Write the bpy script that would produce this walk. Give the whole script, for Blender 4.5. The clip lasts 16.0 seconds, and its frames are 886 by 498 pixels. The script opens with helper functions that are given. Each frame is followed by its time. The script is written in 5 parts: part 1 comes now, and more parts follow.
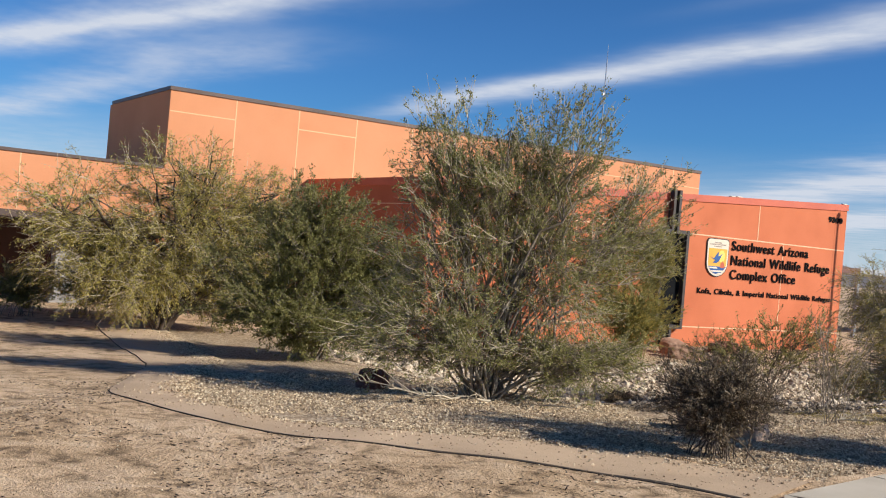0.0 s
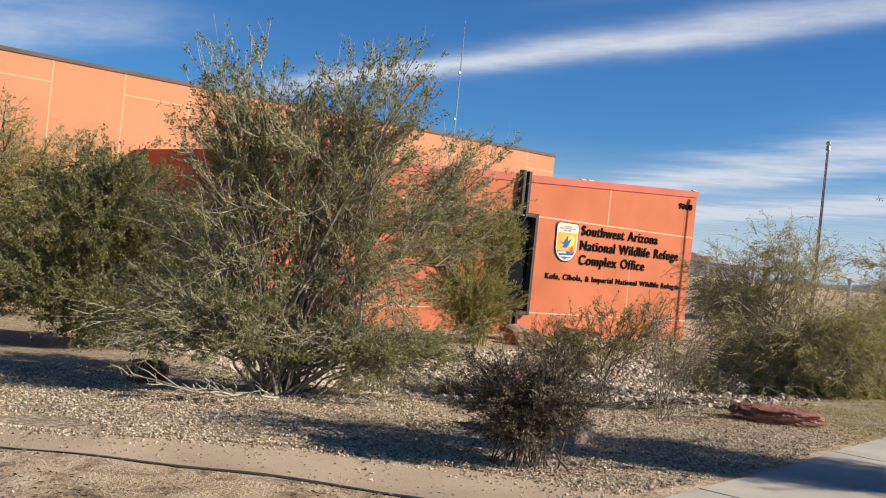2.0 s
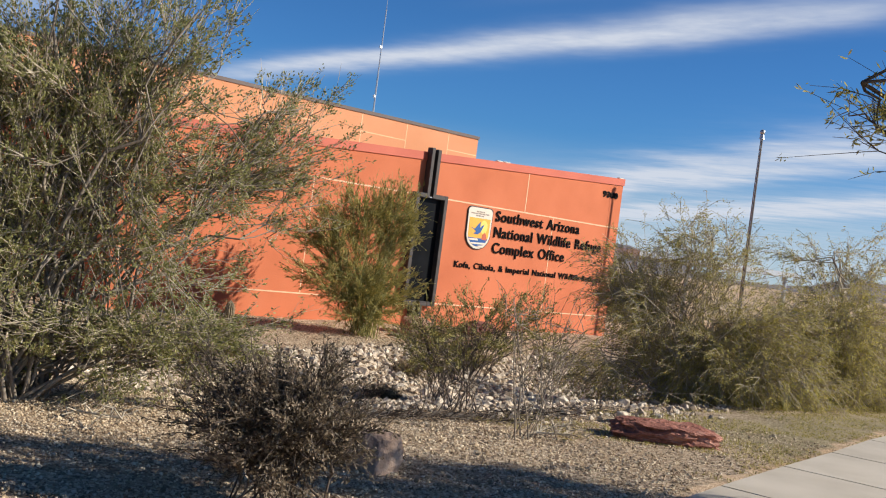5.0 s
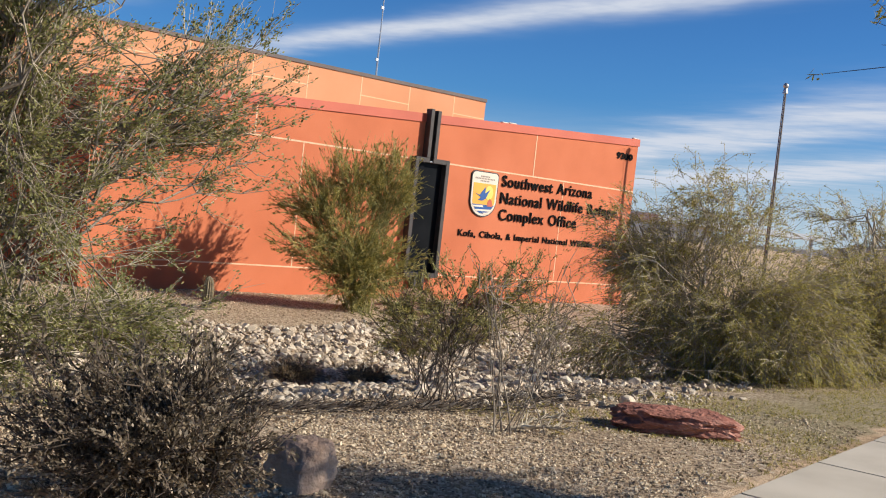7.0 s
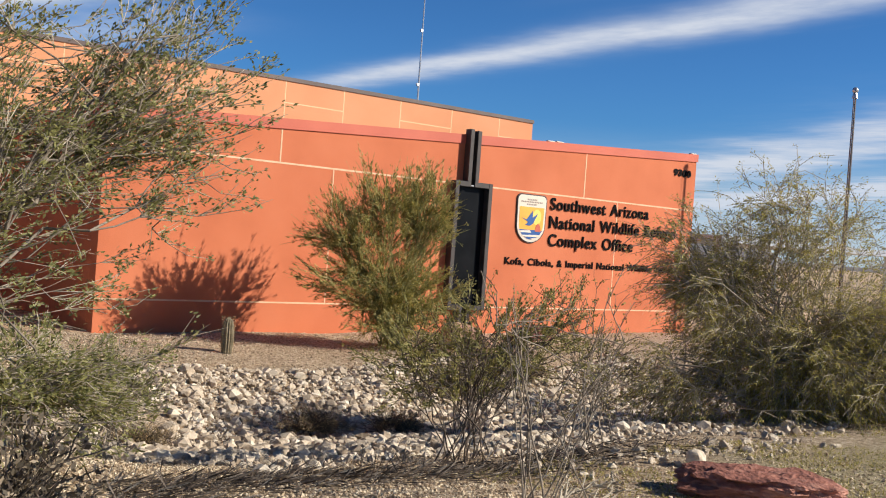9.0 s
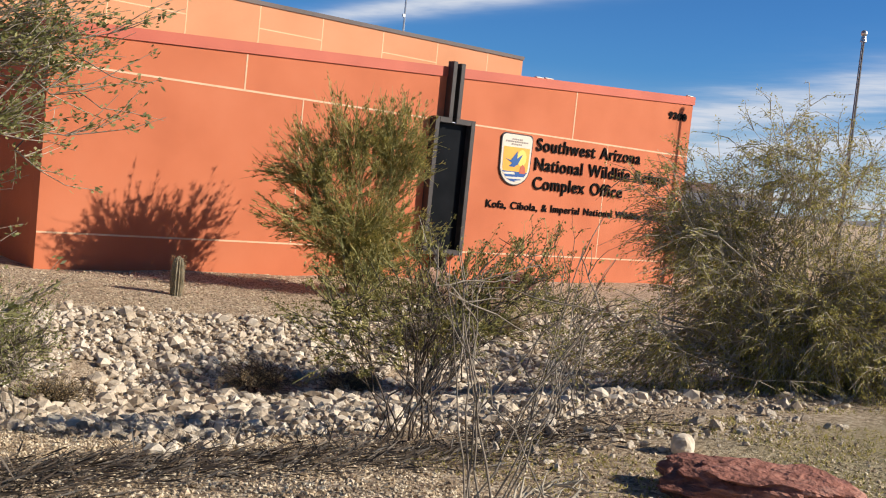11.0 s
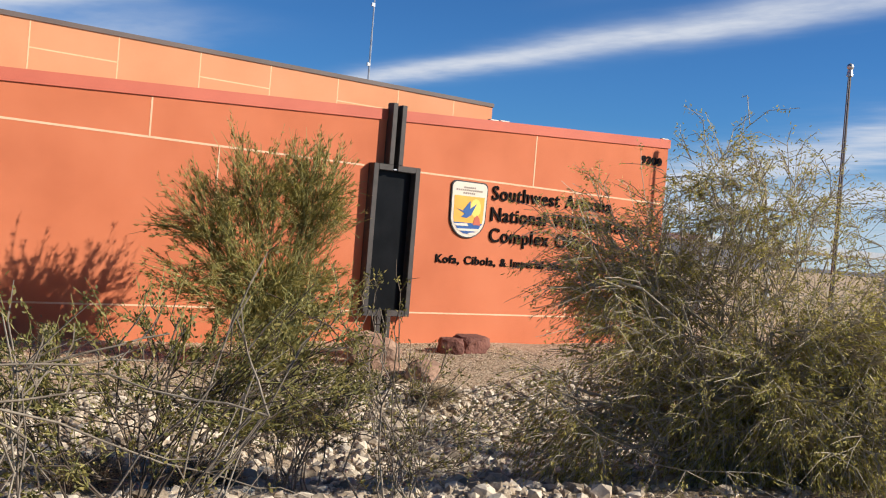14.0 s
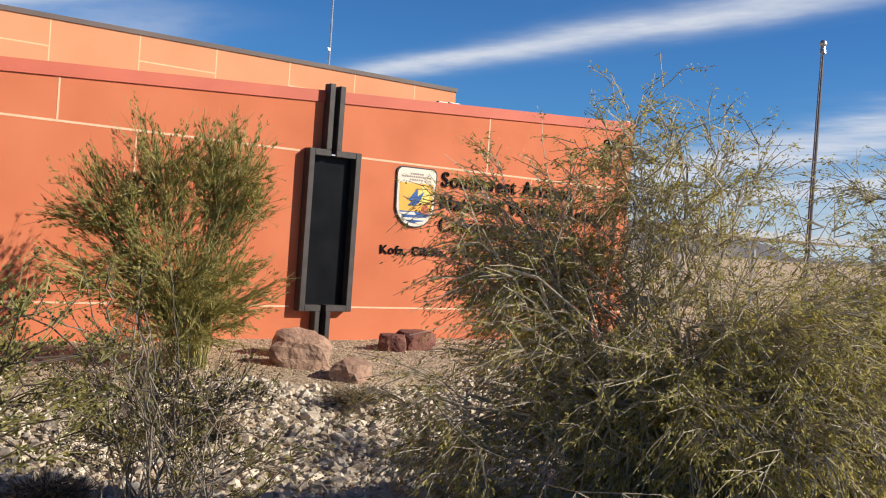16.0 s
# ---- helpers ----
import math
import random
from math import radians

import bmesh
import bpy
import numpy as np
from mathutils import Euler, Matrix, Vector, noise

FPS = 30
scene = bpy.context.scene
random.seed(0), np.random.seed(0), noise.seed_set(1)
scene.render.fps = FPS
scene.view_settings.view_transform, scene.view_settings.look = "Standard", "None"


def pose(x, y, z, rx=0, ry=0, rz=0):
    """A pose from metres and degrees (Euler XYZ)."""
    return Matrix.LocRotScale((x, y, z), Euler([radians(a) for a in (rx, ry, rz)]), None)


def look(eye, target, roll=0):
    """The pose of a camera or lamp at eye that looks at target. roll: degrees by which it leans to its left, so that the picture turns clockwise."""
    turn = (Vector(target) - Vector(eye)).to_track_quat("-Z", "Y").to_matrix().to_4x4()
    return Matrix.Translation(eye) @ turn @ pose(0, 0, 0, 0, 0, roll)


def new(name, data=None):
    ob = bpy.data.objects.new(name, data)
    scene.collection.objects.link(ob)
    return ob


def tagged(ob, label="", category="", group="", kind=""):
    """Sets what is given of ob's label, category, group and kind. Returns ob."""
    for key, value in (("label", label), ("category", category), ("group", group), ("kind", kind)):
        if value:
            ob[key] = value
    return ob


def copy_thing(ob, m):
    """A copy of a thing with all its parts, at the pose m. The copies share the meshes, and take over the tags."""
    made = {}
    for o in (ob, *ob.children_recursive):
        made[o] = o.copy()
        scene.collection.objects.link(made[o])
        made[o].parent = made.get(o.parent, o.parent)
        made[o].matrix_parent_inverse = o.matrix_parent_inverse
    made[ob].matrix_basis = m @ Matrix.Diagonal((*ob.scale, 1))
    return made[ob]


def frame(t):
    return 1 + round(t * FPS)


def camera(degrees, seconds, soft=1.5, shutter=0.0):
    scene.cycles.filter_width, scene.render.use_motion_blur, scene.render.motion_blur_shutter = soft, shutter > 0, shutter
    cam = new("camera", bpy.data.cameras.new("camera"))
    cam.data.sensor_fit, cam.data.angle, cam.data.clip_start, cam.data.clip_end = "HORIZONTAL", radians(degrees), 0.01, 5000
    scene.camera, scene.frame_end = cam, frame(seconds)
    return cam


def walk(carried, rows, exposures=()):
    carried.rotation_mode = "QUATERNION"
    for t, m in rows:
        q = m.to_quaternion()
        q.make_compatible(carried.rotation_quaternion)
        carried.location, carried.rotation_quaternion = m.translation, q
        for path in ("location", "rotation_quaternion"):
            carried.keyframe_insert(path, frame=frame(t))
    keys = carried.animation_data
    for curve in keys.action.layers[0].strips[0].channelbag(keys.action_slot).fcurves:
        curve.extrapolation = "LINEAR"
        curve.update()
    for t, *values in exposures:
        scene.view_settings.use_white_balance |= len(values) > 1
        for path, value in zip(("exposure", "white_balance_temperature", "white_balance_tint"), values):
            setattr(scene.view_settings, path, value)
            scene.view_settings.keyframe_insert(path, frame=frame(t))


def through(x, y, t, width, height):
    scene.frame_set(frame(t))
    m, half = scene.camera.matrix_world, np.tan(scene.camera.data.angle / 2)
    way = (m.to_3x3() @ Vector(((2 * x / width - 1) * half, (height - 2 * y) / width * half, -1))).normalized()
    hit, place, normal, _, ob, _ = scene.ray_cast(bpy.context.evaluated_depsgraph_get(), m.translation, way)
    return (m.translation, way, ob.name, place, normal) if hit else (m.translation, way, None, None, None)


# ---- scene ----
cam = camera(46.00, 16.0, 1.1)
PATH = [
    (0, look((-10.885, -20.327, 1.611), (-8.709, -16.971, 1.618), 4.89)),
    (0.5, look((-10.541, -20.100, 1.611), (-8.414, -16.713, 1.553), 5.97)),
    (1, look((-10.180, -19.865, 1.603), (-7.853, -16.612, 1.520), 6.04)),
    (1.5, look((-9.760, -19.673, 1.596), (-7.328, -16.498, 1.540), 5.69)),
    (2, look((-9.412, -19.507, 1.582), (-6.829, -16.452, 1.577), 5.88)),
    (2.5, look((-8.980, -19.343, 1.578), (-6.300, -16.374, 1.575), 5.21)),
    (3, look((-8.635, -19.201, 1.589), (-5.998, -16.194, 1.614), 5.84)),
    (3.5, look((-8.211, -19.056, 1.587), (-5.602, -16.024, 1.646), 4.66)),
    (4, look((-7.836, -18.927, 1.592), (-5.253, -15.872, 1.626), 5.31)),
    (4.5, look((-7.415, -18.748, 1.599), (-4.736, -15.778, 1.621), 7.33)),
    (4.7, look((-7.253, -18.681, 1.565), (-4.535, -15.747, 1.570), 7.52)),
    (7, look((-5.674, -17.794, 1.520), (-3.001, -14.822, 1.385), 6.22)),
    (7.5, look((-5.322, -17.546, 1.500), (-2.705, -14.522, 1.421), 5.91)),
    (8, look((-4.954, -17.282, 1.469), (-2.349, -14.246, 1.458), 5.06)),
    (8.2, look((-4.808, -17.169, 1.456), (-2.241, -14.102, 1.450), 4.77)),
    (10.3, look((-3.753, -16.232, 1.491), (-1.292, -13.080, 1.392), 4.22)),
    (10.5, look((-3.636, -16.141, 1.474), (-1.162, -13.001, 1.324), 4.39)),
    (11, look((-3.342, -15.946, 1.465), (-0.810, -12.859, 1.210), 5.82)),
    (11.5, look((-2.994, -15.772, 1.468), (-0.295, -12.829, 1.234), 6.22)),
    (12, look((-2.620, -15.644, 1.477), (0.062, -12.679, 1.332), 6.07)),
    (12.5, look((-2.277, -15.494, 1.484), (0.256, -12.398, 1.468), 5.74)),
    (13, look((-1.874, -15.387, 1.487), (0.556, -12.210, 1.528), 3.65)),
    (13.5, look((-1.472, -15.287, 1.462), (0.934, -12.091, 1.484), 4.62)),
    (14, look((-1.093, -15.208, 1.444), (1.383, -12.066, 1.415), 4.65)),
    (14.5, look((-0.740, -15.206, 1.470), (1.722, -12.055, 1.399), 4.84)),
    (15, look((-0.376, -15.111, 1.476), (2.095, -11.966, 1.472), 4.56)),
    (15.5, look((0.014, -15.002, 1.464), (2.493, -11.863, 1.485), 3.96)),
    (16, look((0.344, -14.883, 1.442), (2.826, -11.747, 1.390), 4.10)),
]
walk(cam, PATH, [(0, 0.31), (16, 0.31)])

# ---- world and sun ----
SUN_WAY = Vector((2.67, -2.86, 2.14)).normalized()
world = bpy.data.worlds.new("world")
scene.world = world
world.use_nodes = True
wn, wl = world.node_tree.nodes, world.node_tree.links
wn.clear()


def wnode(kind, **kw):
    n = wn.new(kind)
    for k, v in kw.items():
        if k == "op":
            n.operation = v
        elif k == "ins":
            for i, x in v.items():
                n.inputs[i].default_value = x
    return n


def wmath(op, a, b=None, c=None):
    n = wn.new("ShaderNodeMath")
    n.operation = op
    for i, s in enumerate((a, b, c)):
        if s is None:
            continue
        if isinstance(s, (int, float)):
            n.inputs[i].default_value = s
        else:
            wl.new(s, n.inputs[i])
    return n.outputs[0]


sky = wn.new("ShaderNodeTexSky")
sky.sky_type = "NISHITA"
sky.sun_disc = False
sky.sun_elevation = math.asin(SUN_WAY.z)
sky.sun_rotation = math.atan2(SUN_WAY.x, SUN_WAY.y)
sky.altitude = 60
sky.air_density, sky.dust_density, sky.ozone_density = 1.0, 0.0, 3.0
wtc = wn.new("ShaderNodeTexCoord")
wsep = wn.new("ShaderNodeSeparateXYZ")
wl.new(wtc.outputs["Generated"], wsep.inputs[0])
wz = wmath("MAXIMUM", wsep.outputs[2], 0.03)
cu = wmath("DIVIDE", wsep.outputs[0], wz)     # the sky as a flat sheet of cirrus overhead
cv = wmath("DIVIDE", wsep.outputs[1], wz)


def streak_noise(scale_u, scale_v, detail, shift):
    comb = wn.new("ShaderNodeCombineXYZ")
    wl.new(wmath("MULTIPLY", cu, scale_u), comb.inputs[0])
    wl.new(wmath("MULTIPLY", cv, scale_v), comb.inputs[1])
    comb.inputs[2].default_value = shift
    n = wn.new("ShaderNodeTexNoise")
    wl.new(comb.outputs[0], n.inputs["Vector"])
    n.inputs["Scale"].default_value = 1.0
    n.inputs["Detail"].default_value = detail
    n.inputs["Roughness"].default_value = 0.62
    return n.outputs["Fac"]


def cloud_band(u0, slope, width, strength, v0, v1):
    """A long cirrus band that runs along v, with soft, torn edges."""
    off = wmath("SUBTRACT", cu, wmath("MULTIPLY_ADD", cv, slope, u0))
    off = wmath("ADD", off, wmath("MULTIPLY", wmath("SUBTRACT", streak_noise(1.3, 0.7, 4, 3.0 + u0), 0.5), width * 2.2))
    g = wmath("POWER", 2.718, wmath("MULTIPLY", wmath("MULTIPLY", off, off), -1.0 / (width * width)))
    lo = wn.new("ShaderNodeMapRange")
    lo.interpolation_type = "SMOOTHSTEP"
    wl.new(cv, lo.inputs[0])
    lo.inputs[1].default_value, lo.inputs[2].default_value = v0 - 0.8, v0 + 0.8
    hi = wn.new("ShaderNodeMapRange")
    hi.interpolation_type = "SMOOTHSTEP"
    wl.new(cv, hi.inputs[0])
    hi.inputs[1].default_value, hi.inputs[2].default_value = v1 - 1.5, v1 + 1.5
    hi.inputs[3].default_value, hi.inputs[4].default_value = 1.0, 0.0
    g = wmath("MULTIPLY", wmath("MULTIPLY", g, lo.outputs[0]), hi.outputs[0])
    return wmath("MULTIPLY", g, strength)


bands = [cloud_band(3.30, 0.082, 0.20, 1.12, 1.6, 6.6),
         cloud_band(4.6, 0.68, 0.75, 0.95, 2.6, 11.0),
         cloud_band(7.6, 0.66, 0.95, 0.8, 3.0, 14.0),
         cloud_band(2.93, 0.0, 0.10, 0.45, 2.0, 2.0),
         cloud_band(2.62, -0.245, 0.26, 1.1, 3.2, 7.5),
         cloud_band(2.35, -0.055, 0.34, 0.6, 5.0, 12.0)]
total = bands[0]
for b in bands[1:]:
    total = wmath("ADD", total, b)
fine = streak_noise(2.2, 1.2, 6, 0.0)
wisps = wmath("MULTIPLY", wmath("SUBTRACT", streak_noise(0.8, 0.25, 5, 9.0), 0.66), 0.6)
amount = wmath("ADD", wmath("MULTIPLY", total, wmath("MULTIPLY_ADD", fine, 1.5, 0.05)), wmath("MAXIMUM", wisps, 0.0))
low = wn.new("ShaderNodeMapRange")                  # pale cloud and haze low over the horizon
low.interpolation_type = "SMOOTHSTEP"
wl.new(wsep.outputs[2], low.inputs[0])
low.inputs[1].default_value, low.inputs[2].default_value = 0.015, 0.125
low.inputs[3].default_value, low.inputs[4].default_value = 0.75, 0.0
amount = wmath("ADD", amount, wmath("MULTIPLY", low.outputs[0], wmath("MULTIPLY_ADD", fine, 1.0, 0.35)))
amount = wmath("MINIMUM", wmath("MAXIMUM", amount, 0.0), 0.93)
cmix = wn.new("ShaderNodeMix")
cmix.data_type = "RGBA"
wl.new(amount, cmix.inputs["Factor"])
deep = wn.new("ShaderNodeMix")
deep.data_type, deep.blend_type = "RGBA", "MULTIPLY"
deep.inputs["Factor"].default_value = 1.0
wl.new(sky.outputs[0], deep.inputs["A"])
fall = wn.new("ShaderNodeMapRange")                # the clear desert sky deepens towards the zenith
fall.interpolation_type = "SMOOTHSTEP"
wl.new(wsep.outputs[2], fall.inputs[0])
fall.inputs[1].default_value, fall.inputs[2].default_value = 0.10, 0.75
fall.inputs[3].default_value, fall.inputs[4].default_value = 1.0, 0.42
tint = wn.new("ShaderNodeMix")
tint.data_type, tint.blend_type = "RGBA", "MULTIPLY"
tint.inputs["Factor"].default_value = 1.0
tint.inputs["A"].default_value = (0.40, 0.86, 1.42, 1)
wl.new(fall.outputs[0], tint.inputs["B"])
wl.new(tint.outputs["Result"], deep.inputs["B"])
wl.new(deep.outputs["Result"], cmix.inputs["A"])
cmix.inputs["B"].default_value = (9.0, 9.6, 10.8, 1)
wbg = wn.new("ShaderNodeBackground")
wbg.inputs["Strength"].default_value = 0.060
wl.new(cmix.outputs["Result"], wbg.inputs["Color"])
wout = wn.new("ShaderNodeOutputWorld")
wl.new(wbg.outputs[0], wout.inputs["Surface"])

sun_data = bpy.data.lights.new("sun", "SUN")
sun_data.energy = 4.85
sun_data.angle = radians(0.53)
sun_data.color = (1.0, 0.92, 0.80)
sun = new("sun", sun_data)
sun.matrix_world = look(SUN_WAY * 60, (0, 0, 0))


# ---- materials ----
def shader(name):
    m = bpy.data.materials.new(name)
    m.use_nodes = True
    nt = m.node_tree
    return m, nt.nodes, nt.links, nt.nodes["Principled BSDF"]


def ramp(nodes, stops):
    r = nodes.new("ShaderNodeValToRGB")
    while len(r.color_ramp.elements) < len(stops):
        r.color_ramp.elements.new(0.5)
    for e, (p, c) in zip(r.color_ramp.elements, stops):
        e.position, e.color = p, (*c, 1)
    return r


def surface(name, stops, scale=4.0, rough=0.85, bump=0.3, grain=60.0, metal=0.0, stretch=(1, 1, 1), bump_dist=0.01, island=0.0, stain=0.0, random=0.0):
    """A matt surface with large blotches, fine grain and relief."""
    m, n, l, b = shader(name)
    tc = n.new("ShaderNodeTexCoord")
    mp = n.new("ShaderNodeMapping")
    mp.inputs["Scale"].default_value = stretch
    l.new(tc.outputs["Object"], mp.inputs["Vector"])
    big = n.new("ShaderNodeTexNoise")
    big.inputs["Scale"].default_value, big.inputs["Detail"].default_value = scale, 6
    small = n.new("ShaderNodeTexNoise")
    small.inputs["Scale"].default_value, small.inputs["Detail"].default_value = grain, 3
    l.new(mp.outputs[0], big.inputs["Vector"])
    l.new(mp.outputs[0], small.inputs["Vector"])
    mix = n.new("ShaderNodeMath")
    mix.operation = "MULTIPLY_ADD"
    l.new(small.outputs["Fac"], mix.inputs[0])
    mix.inputs[1].default_value = 0.45
    half = n.new("ShaderNodeMath")
    half.operation = "MULTIPLY_ADD"
    l.new(big.outputs["Fac"], half.inputs[0])
    half.inputs[1].default_value, half.inputs[2].default_value = 0.9, -0.18
    l.new(half.outputs[0], mix.inputs[2])
    last = mix.outputs[0]
    if island or random:
        src = n.new("ShaderNodeNewGeometry").outputs["Random Per Island"] if island else n.new("ShaderNodeObjectInfo").outputs["Random"]
        add = n.new("ShaderNodeMath")
        add.operation = "MULTIPLY_ADD"
        l.new(src, add.inputs[0])
        add.inputs[1].default_value = island or random
        sub = n.new("ShaderNodeMath")
        sub.operation = "SUBTRACT"
        l.new(last, sub.inputs[0])
        sub.inputs[1].default_value = (island or random) / 2
        l.new(sub.outputs[0], add.inputs[2])
        last = add.outputs[0]
    r = ramp(n, stops)
    l.new(last, r.inputs[0])
    l.new(r.outputs[0], b.inputs["Base Color"])
    b.inputs["Roughness"].default_value, b.inputs["Metallic"].default_value = rough, metal
    if bump:
        bp = n.new("ShaderNodeBump")
        bp.inputs["Strength"].default_value, bp.inputs["Distance"].default_value = bump, bump_dist
        l.new(small.outputs["Fac"], bp.inputs["Height"])
        l.new(bp.outputs[0], b.inputs["Normal"])
    return m


def leaf_surface(name, dark, mid, light, through=0.35):
    """Small leaves: each its own tone, and some light passes through."""
    m, n, l, b = shader(name)
    g = n.new("ShaderNodeNewGeometry")
    r = ramp(n, [(0.0, dark), (0.5, mid), (1.0, light)])
    l.new(g.outputs["Random Per Island"], r.inputs[0])
    l.new(r.outputs[0], b.inputs["Base Color"])
    b.inputs["Roughness"].default_value = 0.6
    t = n.new("ShaderNodeBsdfTranslucent")
    l.new(r.outputs[0], t.inputs["Color"])
    mx = n.new("ShaderNodeMixShader")
    mx.inputs[0].default_value = through
    l.new(b.outputs[0], mx.inputs[1])
    l.new(t.outputs[0], mx.inputs[2])
    l.new(mx.outputs[0], n["Material Output"].inputs["Surface"])
    return m


STUCCO_SIGN = surface("stucco_terracotta", [(0.25, (0.51, 0.140, 0.060)), (0.5, (0.61, 0.180, 0.081)), (0.75, (0.66, 0.21, 0.100))], 0.7, 0.92, 0.35, 90, bump_dist=0.006)
STUCCO_UP = surface("stucco_apricot", [(0.25, (0.64, 0.27, 0.130)), (0.5, (0.70, 0.31, 0.155)), (0.75, (0.74, 0.34, 0.18))], 0.6, 0.92, 0.35, 90, bump_dist=0.006)
COPING_RED = surface("coping_red", [(0.3, (0.52, 0.105, 0.055)), (0.7, (0.62, 0.14, 0.075))], 1.0, 0.6, 0.1, 60)
COPING_DARK = surface("coping_bronze", [(0.3, (0.09, 0.06, 0.05)), (0.7, (0.14, 0.10, 0.085))], 1.0, 0.5, 0.05, 60)
JOINT = surface("joint_cream", [(0.3, (0.74, 0.46, 0.27)), (0.7, (0.85, 0.60, 0.40))], 3.0, 0.8, 0.1, 60)
JOINT_UP = surface("joint_pale", [(0.3, (0.80, 0.50, 0.27)), (0.7, (0.86, 0.58, 0.34))], 3.0, 0.8, 0.1, 60)
STEEL = surface("steel_brown", [(0.3, (0.030, 0.024, 0.021)), (0.7, (0.065, 0.052, 0.046))], 5.0, 0.6, 0.15, 90)
BLACK = surface("black_letter", [(0.3, (0.006, 0.005, 0.005)), (0.7, (0.012, 0.010, 0.010))], 5.0, 0.8, 0.05, 60)
BLACK.node_tree.nodes["Principled BSDF"].inputs["Specular IOR Level"].default_value = 0.1
ROOFING = surface("roofing", [(0.3, (0.35, 0.33, 0.3)), (0.7, (0.5, 0.48, 0.45))], 2.0, 0.9)
GALV = surface("galvanised", [(0.3, (0.42, 0.44, 0.46)), (0.7, (0.6, 0.61, 0.62))], 8.0, 0.4, 0.05, 60, metal=0.7)
POLE = surface("pole_bronze", [(0.3, (0.10, 0.08, 0.07)), (0.7, (0.17, 0.14, 0.12))], 8.0, 0.4, 0.05, 60, metal=0.5)
CONCRETE = surface("concrete", [(0.25, (0.46, 0.41, 0.335)), (0.5, (0.57, 0.515, 0.43)), (0.75, (0.65, 0.59, 0.50))], 1.4, 0.9, 0.4, 140, bump_dist=0.004)
TRAIL = surface("packed_earth", [(0.25, (0.42, 0.305, 0.205)), (0.5, (0.54, 0.40, 0.275)), (0.75, (0.62, 0.465, 0.325))], 1.2, 0.95, 0.5, 70)
# near-black colour standing for the shadow in the trail's edge gap
EDGE_SHADOW = surface("edge_shadow_dark", [(0.3, (0.022, 0.016, 0.012)), (0.7, (0.06, 0.042, 0.03))], 6.0, 0.9)
STONE_WHITE = surface("riprap_stone", [(0.2, (0.32, 0.25, 0.18)), (0.5, (0.60, 0.50, 0.38)), (0.85, (0.78, 0.69, 0.56))], 6.0, 0.9, 0.6, 40, random=0.5)
STONE_LOT = surface("riprap_stone_mixed", [(0.2, (0.28, 0.215, 0.15)), (0.5, (0.56, 0.46, 0.345)), (0.85, (0.76, 0.67, 0.54))], 6.0, 0.9, 0.6, 40, island=0.6)
GRAVEL = surface("gravel_stone", [(0.1, (0.22, 0.155, 0.095)), (0.45, (0.52, 0.40, 0.26)), (0.9, (0.80, 0.68, 0.50))], 9.0, 0.9, 0.2, 40, island=0.9)
RED_ROCK = surface("red_rock", [(0.25, (0.14, 0.05, 0.035)), (0.5, (0.34, 0.135, 0.095)), (0.75, (0.58, 0.31, 0.23))], 3.0, 0.85, 0.9, 22, stretch=(1, 1, 2.5), bump_dist=0.03)
BROWN_ROCK = surface("brown_boulder", [(0.2, (0.16, 0.095, 0.065)), (0.5, (0.36, 0.22, 0.15)), (0.8, (0.50, 0.34, 0.24))], 3.0, 0.9, 0.9, 18, bump_dist=0.03)
DARK_ROCK = surface("dark_boulder", [(0.2, (0.10, 0.04, 0.03)), (0.5, (0.19, 0.075, 0.055)), (0.8, (0.29, 0.13, 0.09))], 3.0, 0.9, 0.9, 18, bump_dist=0.03)
GREY_ROCK = surface("grey_boulder", [(0.2, (0.21, 0.13, 0.09)), (0.5, (0.40, 0.275, 0.20)), (0.8, (0.56, 0.42, 0.32))], 3.0, 0.9, 0.9, 18, bump_dist=0.03)
BARK_GREY = surface("bark_grey", [(0.2, (0.13, 0.105, 0.08)), (0.5, (0.24, 0.20, 0.155)), (0.8, (0.37, 0.32, 0.25))], 6.0, 0.9, 0.5, 50, island=0.35)
BARK_DARK = surface("bark_dark", [(0.2, (0.05, 0.036, 0.026)), (0.5, (0.10, 0.075, 0.055)), (0.8, (0.17, 0.13, 0.10))], 6.0, 0.9, 0.5, 50, island=0.35)
TWIG_GREEN = surface("twig_green", [(0.2, (0.16, 0.165, 0.05)), (0.5, (0.27, 0.255, 0.085)), (0.8, (0.42, 0.37, 0.15))], 6.0, 0.8, 0.3, 50, island=0.35)
TWIG_PALE = surface("twig_pale", [(0.2, (0.26, 0.21, 0.15)), (0.5, (0.42, 0.36, 0.27)), (0.8, (0.56, 0.49, 0.38))], 6.0, 0.9, 0.3, 50, island=0.35)
LEAF_OLIVE = leaf_surface("leaf_olive", (0.145, 0.152, 0.052), (0.285, 0.285, 0.10), (0.48, 0.455, 0.19), 0.5)
LEAF_TIP = leaf_surface("leaf_tip", (0.13, 0.15, 0.048), (0.25, 0.265, 0.095), (0.42, 0.41, 0.18), 0.45)
LEAF_GREEN = leaf_surface("leaf_green", (0.125, 0.135, 0.045), (0.24, 0.237, 0.08), (0.39, 0.365, 0.14), 0.5)
LEAF_BROOM = leaf_surface("leaf_broom", (0.18, 0.165, 0.04), (0.37, 0.325, 0.085), (0.60, 0.50, 0.18), 0.48)
LEAF_DARK = leaf_surface("leaf_dark", (0.075, 0.06, 0.038), (0.19, 0.15, 0.095), (0.44, 0.35, 0.245), 0.35)
LEAF_MESQ = leaf_surface("leaf_mesquite", (0.22, 0.20, 0.045), (0.43, 0.38, 0.10), (0.66, 0.56, 0.20), 0.5)
